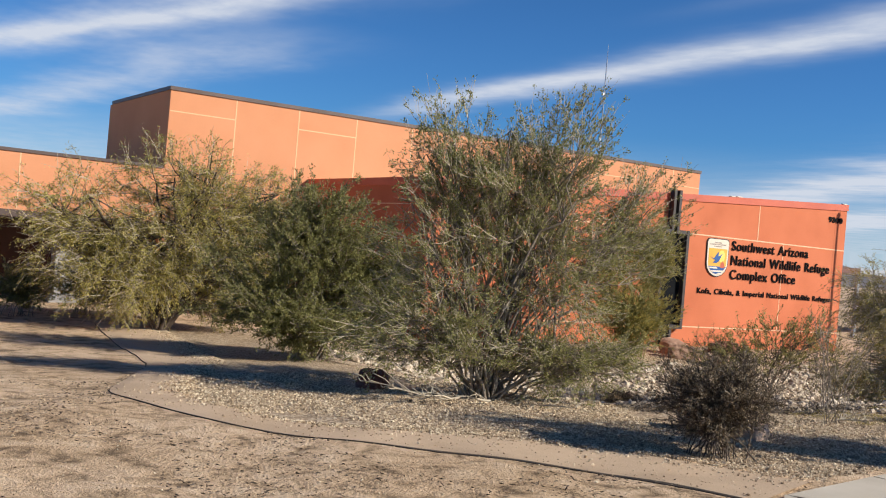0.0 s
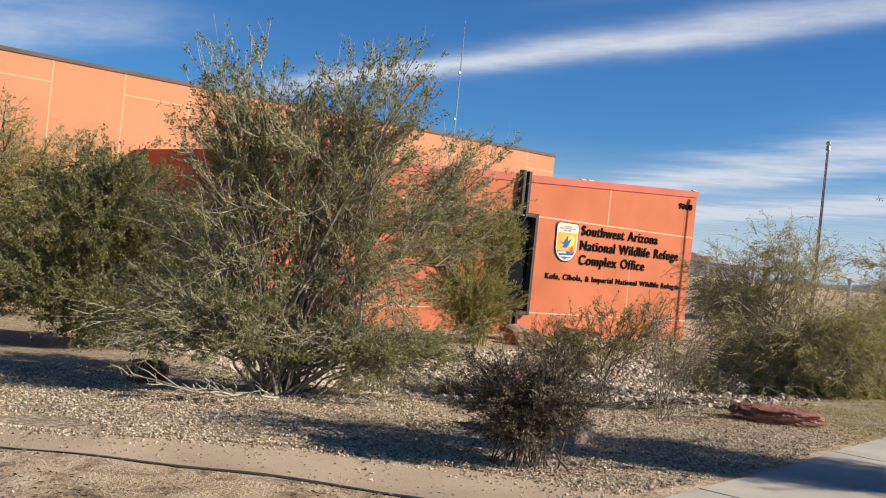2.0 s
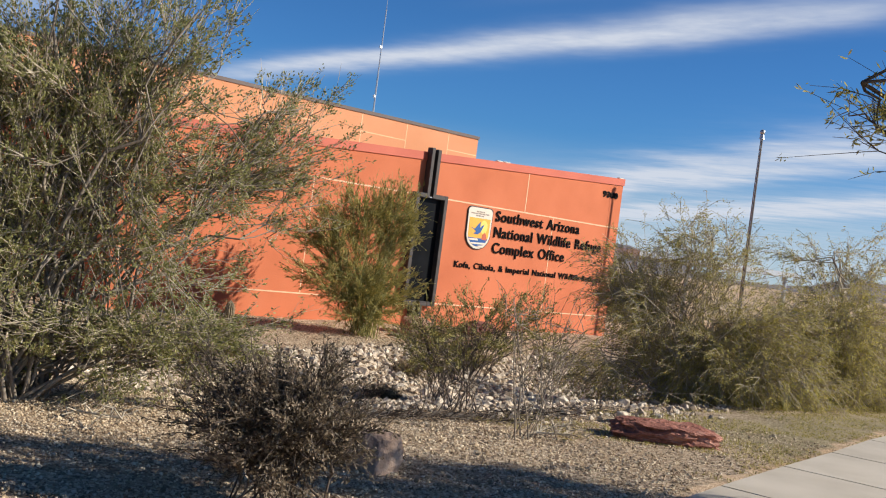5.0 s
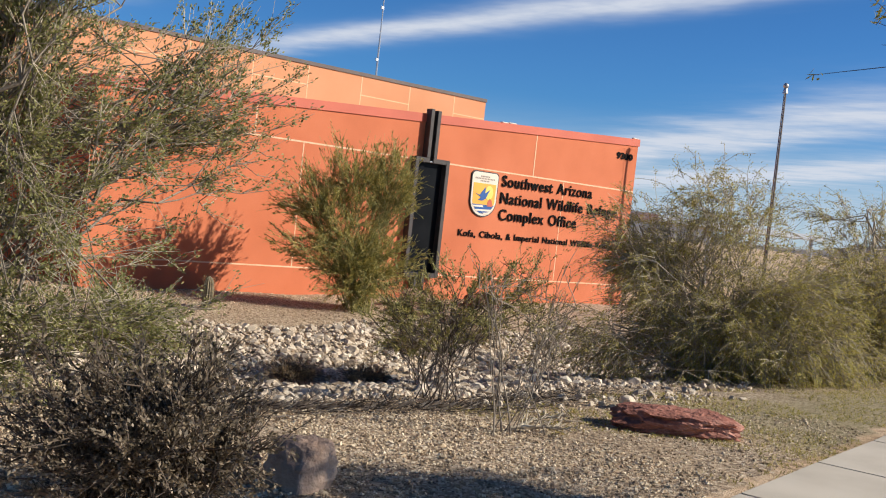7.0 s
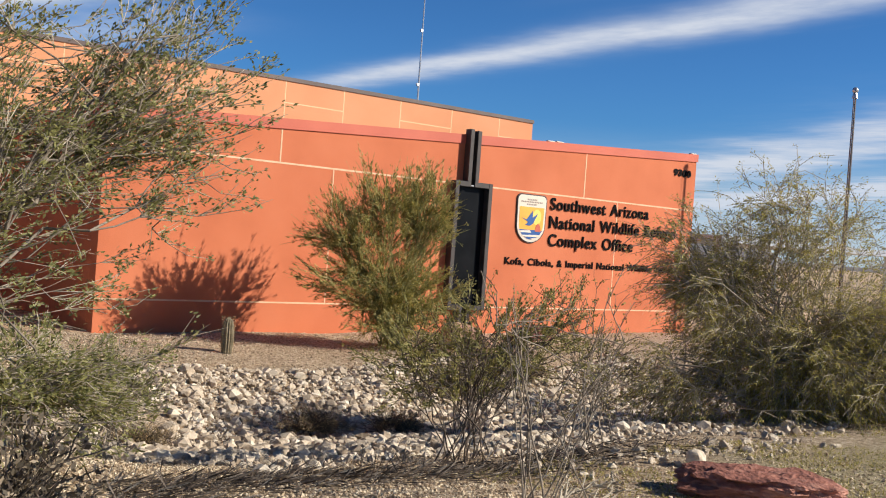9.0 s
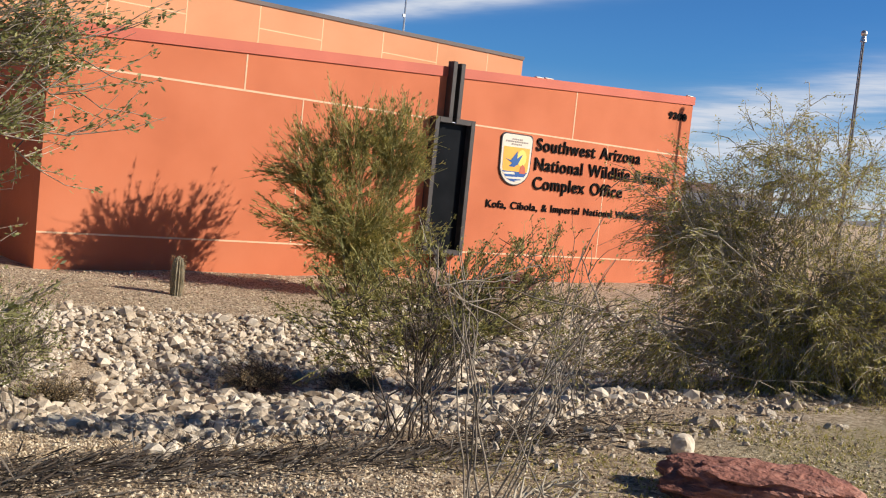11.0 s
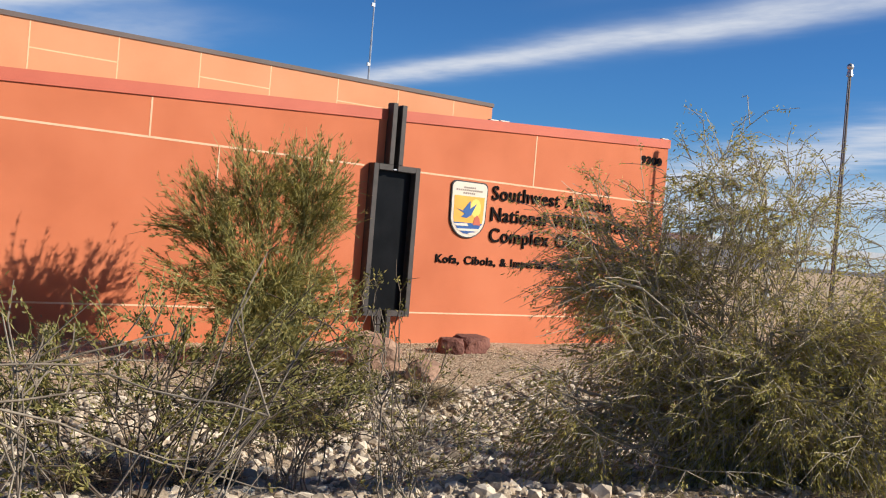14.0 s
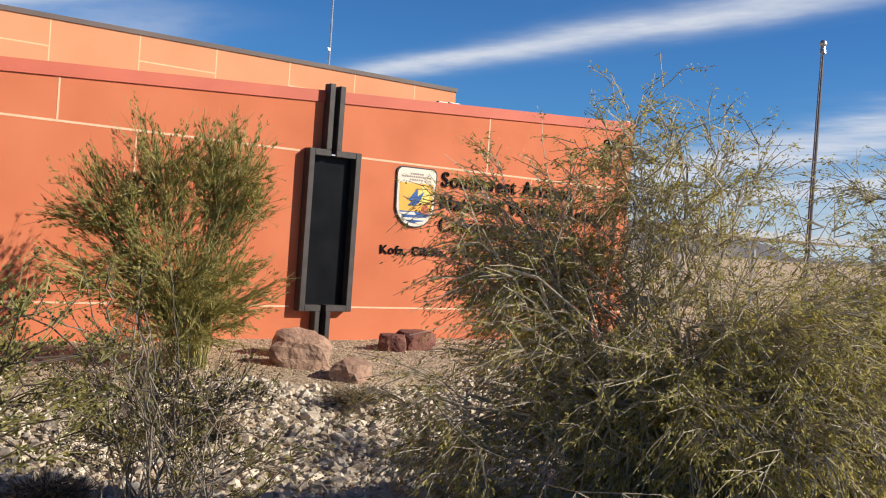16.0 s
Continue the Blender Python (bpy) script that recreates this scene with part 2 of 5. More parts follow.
LITTER = leaf_surface("litter_brown", (0.055, 0.038, 0.024), (0.11, 0.078, 0.05), (0.21, 0.155, 0.10), 0.1)
# dry twigs, darker than litter so the colour also holds a cast shadow
TWIG_SHADE_LITTER = leaf_surface("litter_shade_dark", (0.02, 0.014, 0.009), (0.05, 0.035, 0.024), (0.13, 0.095, 0.065), 0.0)
LEAF_CREO = leaf_surface("leaf_creosote", (0.10, 0.10, 0.026), (0.22, 0.20, 0.055), (0.42, 0.35, 0.11), 0.4)
ENAMEL_GREY = surface("enamel_grey_brown", [(0.3, (0.28, 0.22, 0.18)), (0.7, (0.34, 0.27, 0.22))], 3.0, 0.4, 0.0)
LEAF_DRY = leaf_surface("leaf_dry", (0.228, 0.166, 0.079), (0.385, 0.289, 0.149), (0.595, 0.455, 0.263), 0.42)
CACTUS = surface("cactus_skin", [(0.2, (0.12, 0.11, 0.07)), (0.5, (0.23, 0.195, 0.125)), (0.8, (0.38, 0.32, 0.22))], 12.0, 0.8, 0.4, 60)
CREAM = surface("enamel_cream", [(0.3, (0.74, 0.66, 0.54)), (0.7, (0.8, 0.72, 0.6))], 3.0, 0.4, 0.0)
ENAMEL_BLACK = surface("enamel_black", [(0.3, (0.02, 0.02, 0.025)), (0.7, (0.03, 0.03, 0.035))], 3.0, 0.4, 0.0)
ENAMEL_GOLD = surface("enamel_gold", [(0.3, (0.80, 0.36, 0.05)), (0.7, (0.85, 0.48, 0.07))], 2.0, 0.4, 0.0)
ENAMEL_YELLOW = surface("enamel_yellow", [(0.3, (0.85, 0.66, 0.12)), (0.7, (0.88, 0.70, 0.18))], 2.0, 0.4, 0.0)
ENAMEL_BLUE = surface("enamel_blue", [(0.3, (0.02, 0.09, 0.30)), (0.7, (0.03, 0.12, 0.36))], 2.0, 0.4, 0.0)
ENAMEL_RED = surface("enamel_red", [(0.3, (0.55, 0.12, 0.06)), (0.7, (0.6, 0.15, 0.08))], 2.0, 0.4, 0.0)
DARK_PANEL = surface("dark_glazing", [(0.3, (0.006, 0.007, 0.008)), (0.7, (0.012, 0.013, 0.015))], 2.0, 0.3, 0.0)
DARK_PANEL.node_tree.nodes["Principled BSDF"].inputs["Specular IOR Level"].default_value = 0.08
# stucco colour taken down so that it carries the porch's deep shade
PORCH_SHADE_WALL = surface("porch_shade_stucco", [(0.3, (0.085, 0.045, 0.035)), (0.7, (0.12, 0.06, 0.045))], 1.0, 0.9)
PALE_WALL = surface("pale_panel", [(0.3, (0.32, 0.31, 0.30)), (0.7, (0.42, 0.41, 0.40))], 1.0, 0.9)
HILL = surface("far_hill", [(0.3, (0.15, 0.14, 0.15)), (0.7, (0.24, 0.21, 0.20))], 0.004, 0.95, 0.0, 0.02)


def ground_material():
    """Pinkish dirt, gravel bed and sandy swale, blended by a painted mask of ground cover."""
    m, n, l, b = shader("desert_ground")
    tc = n.new("ShaderNodeTexCoord")

    def tex(scale, detail=5):
        t = n.new("ShaderNodeTexNoise")
        t.inputs["Scale"].default_value, t.inputs["Detail"].default_value = scale, detail
        l.new(tc.outputs["Object"], t.inputs["Vector"])
        return t
    mid, fine, broad = tex(3.2, 12), tex(46, 3), tex(0.45, 6)
    mid.inputs["Roughness"].default_value = 0.72
    mid.inputs["Distortion"].default_value = 0.6
    dirt = ramp(n, [(0.37, (0.20, 0.135, 0.08)), (0.44, (0.46, 0.325, 0.20)), (0.51, (0.66, 0.475, 0.31)), (0.62, (0.76, 0.585, 0.41))])
    l.new(mid.outputs["Fac"], dirt.inputs[0])
    vor = n.new("ShaderNodeTexVoronoi")
    vor.inputs["Scale"].default_value = 34
    l.new(tc.outputs["Object"], vor.inputs["Vector"])
    sepc = n.new("ShaderNodeSeparateColor")
    l.new(vor.outputs["Color"], sepc.inputs[0])
    peb = ramp(n, [(0.0, (0.22, 0.155, 0.10)), (0.4, (0.46, 0.34, 0.225)), (0.8, (0.60, 0.47, 0.33)), (1.0, (0.72, 0.60, 0.45))])
    l.new(sepc.outputs[0], peb.inputs[0])
    at = n.new("ShaderNodeAttribute")
    at.attribute_name = "cover"
    seps = n.new("ShaderNodeSeparateColor")
    l.new(at.outputs["Color"], seps.inputs[0])
    wob = n.new("ShaderNodeMath")
    wob.operation = "MULTIPLY_ADD"
    l.new(mid.outputs["Fac"], wob.inputs[0])
    wob.inputs[1].default_value = 0.9
    add = n.new("ShaderNodeMath")
    add.operation = "SUBTRACT"
    l.new(seps.outputs[0], add.inputs[0])
    add.inputs[1].default_value = 0.45
    l.new(add.outputs[0], wob.inputs[2])
    edge = n.new("ShaderNodeMapRange")
    l.new(wob.outputs[0], edge.inputs[0])
    edge.inputs[1].default_value, edge.inputs[2].default_value = 0.40, 0.58
    mx = n.new("ShaderNodeMix")
    mx.data_type = "RGBA"
    l.new(edge.outputs[0], mx.inputs["Factor"])
    l.new(dirt.outputs[0], mx.inputs["A"])
    l.new(peb.outputs[0], mx.inputs["B"])
    var = n.new("ShaderNodeMix")
    var.data_type, var.blend_type = "RGBA", "MULTIPLY"
    var.inputs["Factor"].default_value = 0.6
    vr = ramp(n, [(0.35, (0.80, 0.76, 0.68)), (0.6, (1.0, 1.0, 1.0))])
    l.new(broad.outputs["Fac"], vr.inputs[0])
    l.new(mx.outputs["Result"], var.inputs["A"])
    l.new(vr.outputs[0], var.inputs["B"])
    grass = n.new("ShaderNodeMix")
    grass.data_type = "RGBA"
    gm = n.new("ShaderNodeMath")
    gm.operation = "MULTIPLY"
    l.new(seps.outputs[1], gm.inputs[0])
    l.new(fine.outputs["Fac"], gm.inputs[1])
    l.new(gm.outputs[0], grass.inputs["Factor"])
    l.new(var.outputs["Result"], grass.inputs["A"])
    grass.inputs["B"].default_value = (0.27, 0.25, 0.11, 1)
    l.new(grass.outputs["Result"], b.inputs["Base Color"])
    b.inputs["Roughness"].default_value = 0.95
    hsum = n.new("ShaderNodeMath")
    hsum.operation = "MULTIPLY_ADD"
    l.new(mid.outputs["Fac"], hsum.inputs[0])
    hsum.inputs[1].default_value = 2.2
    l.new(fine.outputs["Fac"], hsum.inputs[2])
    bp = n.new("ShaderNodeBump")
    bp.inputs["Strength"].default_value, bp.inputs["Distance"].default_value = 0.9, 0.03
    l.new(hsum.outputs[0], bp.inputs["Height"])
    l.new(bp.outputs[0], b.inputs["Normal"])
    return m


GROUND = ground_material()


# ---- building blocks ----
def part(name, bm, material, parent=None, label=""):
    me = bpy.data.meshes.new(name)
    bm.normal_update()
    bm.to_mesh(me)
    bm.free()
    me.materials.append(material)
    ob = new(name, me)
    if parent is not None:
        ob.parent = parent
    if label:
        ob["label"] = label
    return ob


def mesh_part(name, verts, faces, material, parent=None, label="", smooth=False):
    """A mesh from numpy arrays of corners and of equal-sided faces."""
    verts, faces = np.asarray(verts, np.float32), np.asarray(faces, np.int32)
    k = faces.shape[1]
    me = bpy.data.meshes.new(name)
    me.vertices.add(len(verts))
    me.vertices.foreach_set("co", verts.ravel())
    me.loops.add(faces.size)
    me.loops.foreach_set("vertex_index", faces.ravel())
    me.polygons.add(len(faces))
    me.polygons.foreach_set("loop_start", np.arange(0, faces.size, k, dtype=np.int32))
    me.polygons.foreach_set("use_smooth", np.full(len(faces), smooth))
    me.update(calc_edges=True)
    me.materials.append(material)
    ob = new(name, me)
    if parent is not None:
        ob.parent = parent
    if label:
        ob["label"] = label
    return ob


def box(bm, x0, x1, y0, y1, z0, z1, bevel=0.0):
    r = bmesh.ops.create_cube(bm, size=1)
    vs = r["verts"]
    for v in vs:
        v.co = Vector((x0 + (v.co.x + 0.5) * (x1 - x0), y0 + (v.co.y + 0.5) * (y1 - y0), z0 + (v.co.z + 0.5) * (z1 - z0)))
    if bevel:
        es = list({e for v in vs for e in v.link_edges})
        bmesh.ops.bevel(bm, geom=es, offset=bevel, segments=2, affect="EDGES")


def box_part(name, x0, x1, y0, y1, z0, z1, material, parent=None, label="", bevel=0.0):
    bm = bmesh.new()
    box(bm, x0, x1, y0, y1, z0, z1, bevel)
    return part(name, bm, material, parent, label)


def prism(bm, pts, y0, y1):
    """A solid whose outline in x and z runs from y0 to y1."""
    a = [bm.verts.new((x, y0, z)) for x, z in pts]
    b = [bm.verts.new((x, y1, z)) for x, z in pts]
    bm.faces.new(a)
    bm.faces.new(list(reversed(b)))
    for i in range(len(pts)):
        j = (i + 1) % len(pts)
        bm.faces.new((a[j], a[i], b[i], b[j]))
    bmesh.ops.recalc_face_normals(bm, faces=bm.faces)


def empty(name, x, y, z, label, category, group=""):
    e = new(name)
    e.location = (x, y, z)
    return tagged(e, label, category, group)


def under(ob, parent):
    """Hang a part, built in world places, under its thing without moving it."""
    ob.parent = parent
    ob.matrix_parent_inverse = Matrix.Translation(-parent.location)
    return ob


# ---- ground ----
def smooth(a, b, v):
    t = np.clip((v - a) / (b - a), 0, 1)
    return t * t * (3 - 2 * t)


def ground_z(x, y):
    x, y = np.asarray(x, float), np.asarray(y, float)
    base = -0.44 * smooth(-12.5, -0.5, y)
    dy = y + 6.5
    swale = 0.70 * np.exp(-(dy / np.where(dy < 0, 3.5, 2.5)) ** 2)
    swale = swale * smooth(-4.0, 0.6, x - 0.12 * (y + 8)) * (1 - smooth(9, 16, x))
    rough = 0.02 * np.sin(1.7 * x + 0.6) * np.sin(1.3 * y + 1.1) + 0.012 * np.sin(4.3 * x + y) * np.sin(3.7 * y - 0.4)
    return base - swale + rough * smooth(-16.5, -14.0, y) * (np.abs(x) < 60)


def zg(x, y):
    return float(ground_z(x, y))


def spaced(lo, hi, step, far, grow=1.35):
    mid = list(np.arange(lo, hi + step / 2, step))
    right, left, s = [], [], step
    while (right[-1] if right else hi) < far:
        s *= grow
        right.append((right[-1] if right else hi) + s)
    s = step
    while (left[-1] if left else lo) > -far:
        s *= grow
        left.append((left[-1] if left else lo) - s)
    return np.array(left[::-1] + mid + right)


# the packed-earth trail: its outer edge with a raised border, and its inner edge at the gravel
OUTER = [(-5.2, 1.0), (-5.9, -3.0), (-6.5, -6.6), (-7.3, -8.6), (-7.95, -9.95), (-7.96, -10.4), (-7.75, -11.2), (-7.48, -12.0), (-7.14, -12.55), (-6.2, -13.42), (-5.47, -14.02), (-5.1, -14.55), (-4.75, -15.35)]
INNER = [(-3.9, 1.0), (-4.6, -3.0), (-5.3, -6.2), (-6.3, -8.3), (-7.1, -9.7), (-7.22, -10.1), (-7.12, -11.0), (-6.9, -11.8), (-6.4, -12.3), (-5.6, -12.7), (-4.75, -13.25), (-4.15, -13.95), (-3.6, -14.95)]


def curve_points(ctrl, n):
    c = np.array(ctrl, float)
    d = np.r_[0, np.cumsum(np.hypot(*np.diff(c, axis=0).T))]
    s = np.linspace(0, d[-1], n)
    p = np.c_[np.interp(s, d, c[:, 0]), np.interp(s, d, c[:, 1])]
    for _ in range(2):
        p[1:-1] = (p[:-2] + 2 * p[1:-1] + p[2:]) / 4
    return p


def inside(poly, x, y):
    poly = np.asarray(poly)
    r = np.zeros(np.shape(x), bool)
    for (ax, ay), (bx, by) in zip(poly, np.roll(poly, -1, 0)):
        hit = ((ay > y) != (by > y)) & (x < (bx - ax) * (y - ay) / (by - ay + 1e-12) + ax)
        r ^= hit
    return r


GRAVEL_BED = INNER + [(-0.5, -14.4), (14, -11.3), (30, -9), (30, 0), (1.8, 0)]
gx, gy = spaced(-13, 13, 0.14, 2600), spaced(-21.5, 1.0, 0.14, 2600)
GX, GY = np.meshgrid(gx, gy)
GZ = ground_z(GX, GY)
cells = np.arange(len(gx) * len(gy)).reshape(GX.shape)
quads = np.stack([cells[:-1, :-1], cells[:-1, 1:], cells[1:, 1:], cells[1:, :-1]], -1).reshape(-1, 4)
ground = mesh_part("ground", np.c_[GX.ravel(), GY.ravel(), GZ.ravel()], quads, GROUND, smooth=True)
tagged(ground, "sandy pinkish desert ground with gravel bed and dry weeds", "ground", kind="structure")
cover = ground.data.color_attributes.new("cover", "FLOAT_COLOR", "POINT")
gr = inside(GRAVEL_BED, GX, GY).astype(float)
weed = smooth(0.4, 1.6, GX - 1.0) * smooth(-14.6, -13.6, GY) * (1 - smooth(-12.6, -11.2, GY)) * gr
cover.data.foreach_set("color", np.stack([gr, weed, 0 * gr, 1 + 0 * gr], -1).astype(np.float32).ravel())

no, ni = curve_points(OUTER, 150), curve_points(INNER, 150)
rows = []
for k in range(7):
    f = k / 6
    p = no * (1 - f) + ni * f
    rise = 0.02 if k else 0.012
    rows.append(np.c_[p, ground_z(p[:, 0], p[:, 1]) + (rise if k < 6 else -0.02)])
bottom = np.c_[no, ground_z(no[:, 0], no[:, 1]) - 0.06]
sheet = np.stack([bottom] + rows)
idx = np.arange(sheet.shape[0] * 150).reshape(-1, 150)
tq = np.stack([idx[:-1, :-1], idx[:-1, 1:], idx[1:, 1:], idx[1:, :-1]], -1).reshape(-1, 4)
trail = mesh_part("pavement_trail", sheet.reshape(-1, 3), tq, TRAIL)
tagged(trail, "tan packed-earth garden trail curving round the gravel bed", "trail", kind="structure")

# sunken gap along the trail's outer edge: its shadow painted as a torn, uneven strip
rng = np.random.default_rng(4)
d = np.gradient(no, axis=0)
nrm = np.c_[d[:, 1], -d[:, 0]] / np.hypot(d[:, 0], d[:, 1])[:, None]
wdt = np.clip(0.014 + 0.02 * rng.standard_normal(150).cumsum() / 5 + 0.010 * rng.standard_normal(150), 0.004, 0.05)[:, None]
e0, e1 = no + nrm * 0.003, no + nrm * wdt
edge_v = np.concatenate([np.c_[e0, ground_z(e0[:, 0], e0[:, 1]) + 0.009], np.c_[e1, ground_z(e1[:, 0], e1[:, 1]) + 0.006], np.c_[e1, ground_z(e1[:, 0], e1[:, 1]) - 0.03]])
ei = np.arange(450).reshape(3, 150)
edging = mesh_part("edging", edge_v, np.stack([ei[:-1, :-1], ei[:-1, 1:], ei[1:, 1:], ei[1:, :-1]], -1).reshape(-1, 4), EDGE_SHADOW)
tagged(edging, "dark strip painted as the shadowed crack along the packed-earth trail", "edging", kind="structure")

# concrete walk: slabs with joints
WALK0, WALK_DIR = Vector((-4.45, -15.31, 0)), Vector((0.981, 0.196, 0)).normalized()
WALK_SIDE = Vector((WALK_DIR.y, -WALK_DIR.x, 0))
walk_root = tagged(new("pavement"), "pale broom-finished concrete walk in jointed slabs", "pavement", kind="structure")
for k in range(18):
    a = WALK0 + WALK_DIR * (1.5 * k + 0.006)
    c = WALK0 + WALK_DIR * (1.5 * (k + 1) - 0.006)
    corners = [a, c, c + WALK_SIDE * 1.8, a + WALK_SIDE * 1.8]
    bm = bmesh.new()
    lo = [bm.verts.new((v.x, v.y, zg(v.x, v.y) - 0.15)) for v in corners]
    hi = [bm.verts.new((v.x, v.y, 0.035 + min(0, zg(v.x, v.y)))) for v in corners]
    bm.faces.new(hi[::-1])
    for i in range(4):
        j = (i + 1) % 4
        bm.faces.new((lo[i], lo[j], hi[j], hi[i]))
    bmesh.ops.recalc_face_normals(bm, faces=bm.faces)
    bmesh.ops.bevel(bm, geom=[e for e in bm.edges if all(v in hi for v in e.verts)], offset=0.012, segments=2, affect="EDGES")
    part("slab", bm, CONCRETE, walk_root)
LEG_DIR = Vector((-0.8, -0.6, 0))
LEG_SIDE = Vector((0.6, -0.8, 0))
corner = WALK0 + WALK_SIDE * 1.8
bm = bmesh.new()
p0 = WALK0 - WALK_DIR * 0.008
p1 = corner - WALK_DIR * 0.008
p2 = p0 + LEG_SIDE * 1.8
for z in (0.035, -0.12):
    bm.faces.new([bm.verts.new((p.x, p.y, z)) for p in (p0, p2, p1)])
part("slab", bm, CONCRETE, walk_root)
for k in range(9):
    a = WALK0 + LEG_DIR * (1.5 * k + 0.012)
    c = WALK0 + LEG_DIR * (1.5 * (k + 1))
    bm = bmesh.new()
    hi = [bm.verts.new((v.x, v.y, 0.035)) for v in (a, c, c + LEG_SIDE * 1.8, a + LEG_SIDE * 1.8)]
    lo = [bm.verts.new((v.co.x, v.co.y, -0.12)) for v in hi]
    bm.faces.new(hi)
    for q in range(4):
        w = (q + 1) % 4
        bm.faces.new((lo[q], lo[w], hi[w], hi[q]))
    bmesh.ops.recalc_face_normals(bm, faces=bm.faces)
    part("slab", bm, CONCRETE, walk_root)


# ---- building ----
def top_z(x):
    return 3.205 + 0.052 * x


X0, X1, YU = 1.84, 17.0, 6.55
bm = bmesh.new()
prism(bm, [(X0, -0.8), (X1, -0.8), (X1, top_z(X1) - 0.19), (X0, top_z(X0) - 0.19)], 0.0, 0.3)
wall_sign = tagged(part("wall_sign", bm, STUCCO_SIGN), "terracotta stucco sign wall with a rising parapet", "wall", kind="structure")
bm = bmesh.new()
prism(bm, [(X0 - 0.03, top_z(X0) - 0.19), (X1 + 0.03, top_z(X1) - 0.19), (X1 + 0.03, top_z(X1)), (X0 - 0.03, top_z(X0))], -0.03, 0.34)
part("coping", bm, COPING_RED, wall_sign, "red sheet-metal coping")
J, B = 2.66, 0.107


def joint(x0, x1, z0, z1, parent, material=JOINT, y=0.0):
    return box_part("control_joint", x0, x1, y - 0.003, y + 0.02, z0, z1, material, parent)


for a, c in ((X0, 9.0), (10.22, X1)):
    joint(a, c, J - 0.016, J + 0.016, wall_sign)
    joint(a, c, B - 0.014, B + 0.014, wall_sign)
for x in (5.09, 13.03):
    joint(x - 0.014, x + 0.014, J + 0.018, top_z(x) - 0.2, wall_sign)
for x in (6.25, 14.18):
    joint(x - 0.011, x + 0.011, B + 0.018, J - 0.02, wall_sign)
wall_west = tagged(box_part("wall_west", X0, X0 + 0.3, 0.304, YU - 0.004, -0.8, top_z(X0) - 0.19, STUCCO_SIGN), "terracotta stucco end wall in shade", "wall", kind="structure")
box_part("coping", X0 - 0.03, X0 + 0.34, 0.344, YU - 0.004, top_z(X0) - 0.19, top_z(X0), COPING_RED, wall_west, "red sheet-metal coping")
box_part("control_joint", X0 - 0.003, X0 + 0.02, 0.31, YU - 0.01, J - 0.012, J + 0.012, JOINT, wall_west)
wall_east = tagged(box_part("wall_east", X1 - 0.3, X1, 0.304, YU - 0.004, -0.8, top_z(X1) - 0.19, STUCCO_SIGN), "terracotta stucco end wall", "wall", kind="structure")
box_part("coping", X1 - 0.34, X1 + 0.03, 0.344, YU - 0.004, top_z(X1) - 0.19, top_z(X1), COPING_RED, wall_east, "red sheet-metal coping")
tagged(box_part("roof_wing", X0 + 0.304, X1 - 0.304, 0.344, YU - 0.004, 2.7, 2.8, ROOFING), "flat roof of the sign wing behind its parapet", "roof", kind="structure")

UZ, UX0, UX1, UY1 = 5.3, -2.3, 17.37, 12.0
wall_upper = tagged(box_part("wall_upper", UX0, UX1, YU, YU + 0.3, -0.8, UZ - 0.1, STUCCO_UP), "apricot stucco wall of the tall hall behind", "wall", kind="structure")
box_part("coping", UX0 - 0.03, UX1 + 0.03, YU - 0.03, YU + 0.33, UZ - 0.1, UZ, COPING_DARK, wall_upper, "dark bronze metal coping")
grid = [-2.3, -0.47, 1.39, 3.22, 5.1, 6.93, 8.79, 10.55, 12.4, 14.21, 16.02, 17.37]
for i, x in enumerate(grid[1:-1], 1):
    joint(x - 0.014, x + 0.014, -0.5 if x < 1.8 else 2.8, UZ - 0.102, wall_upper, JOINT_UP, YU)
for i in range(0, 11, 2):
    joint(grid[i] + 0.016, grid[i + 1] - 0.016, 4.642, 4.67, wall_upper, JOINT_UP, YU)
wall_hall_side = tagged(box_part("wall_hall_west", UX0, UX0 + 0.3, YU + 0.304, UY1, -0.8, UZ - 0.1, STUCCO_UP), "stucco side wall of the tall hall in shade", "wall", kind="structure")
box_part("coping", UX0 - 0.03, UX0 + 0.33, YU + 0.334, UY1 + 0.03, UZ - 0.1, UZ, COPING_DARK, wall_hall_side, "dark bronze metal coping")
tagged(box_part("wall_hall_east", UX1 - 0.3, UX1, YU + 0.304, UY1, -0.8, UZ - 0.1, STUCCO_UP), "apricot stucco end wall of the tall hall", "wall", kind="structure")
tagged(box_part("wall_hall_north", UX0, UX1, UY1 + 0.002, UY1 + 0.3, -0.8, UZ - 0.1, STUCCO_UP), "apricot stucco back wall of the tall hall", "wall", kind="structure")
tagged(box_part("roof_hall", UX0 + 0.304, UX1 - 0.304, YU + 0.334, UY1, UZ - 0.5, UZ - 0.35, ROOFING), "flat roof of the tall hall", "roof", kind="structure")

# low wing with the shaded porch
LZ, LX0 = 3.21, -26.0
wall_low = tagged(box_part("wall_low", LX0, UX0 - 0.004, YU, YU + 0.3, 1.62, LZ - 0.08, STUCCO_UP), "apricot stucco parapet of the low wing", "wall", kind="structure")
box_part("coping", LX0, UX0 - 0.034, YU - 0.03, YU + 0.33, LZ - 0.08, LZ, COPING_DARK, wall_low, "dark bronze metal coping")
for x in (-5.84, -9.5, -13.2):
    joint(x - 0.014, x + 0.014, 1.75, LZ - 0.082, wall_low, JOINT_UP, YU)
canopy = tagged(box_part("canopy", LX0, UX0 - 0.6, YU - 1.5, YU - 0.004, 1.56, 1.72, COPING_DARK), "dark metal porch canopy along the low wing", "canopy", kind="structure")
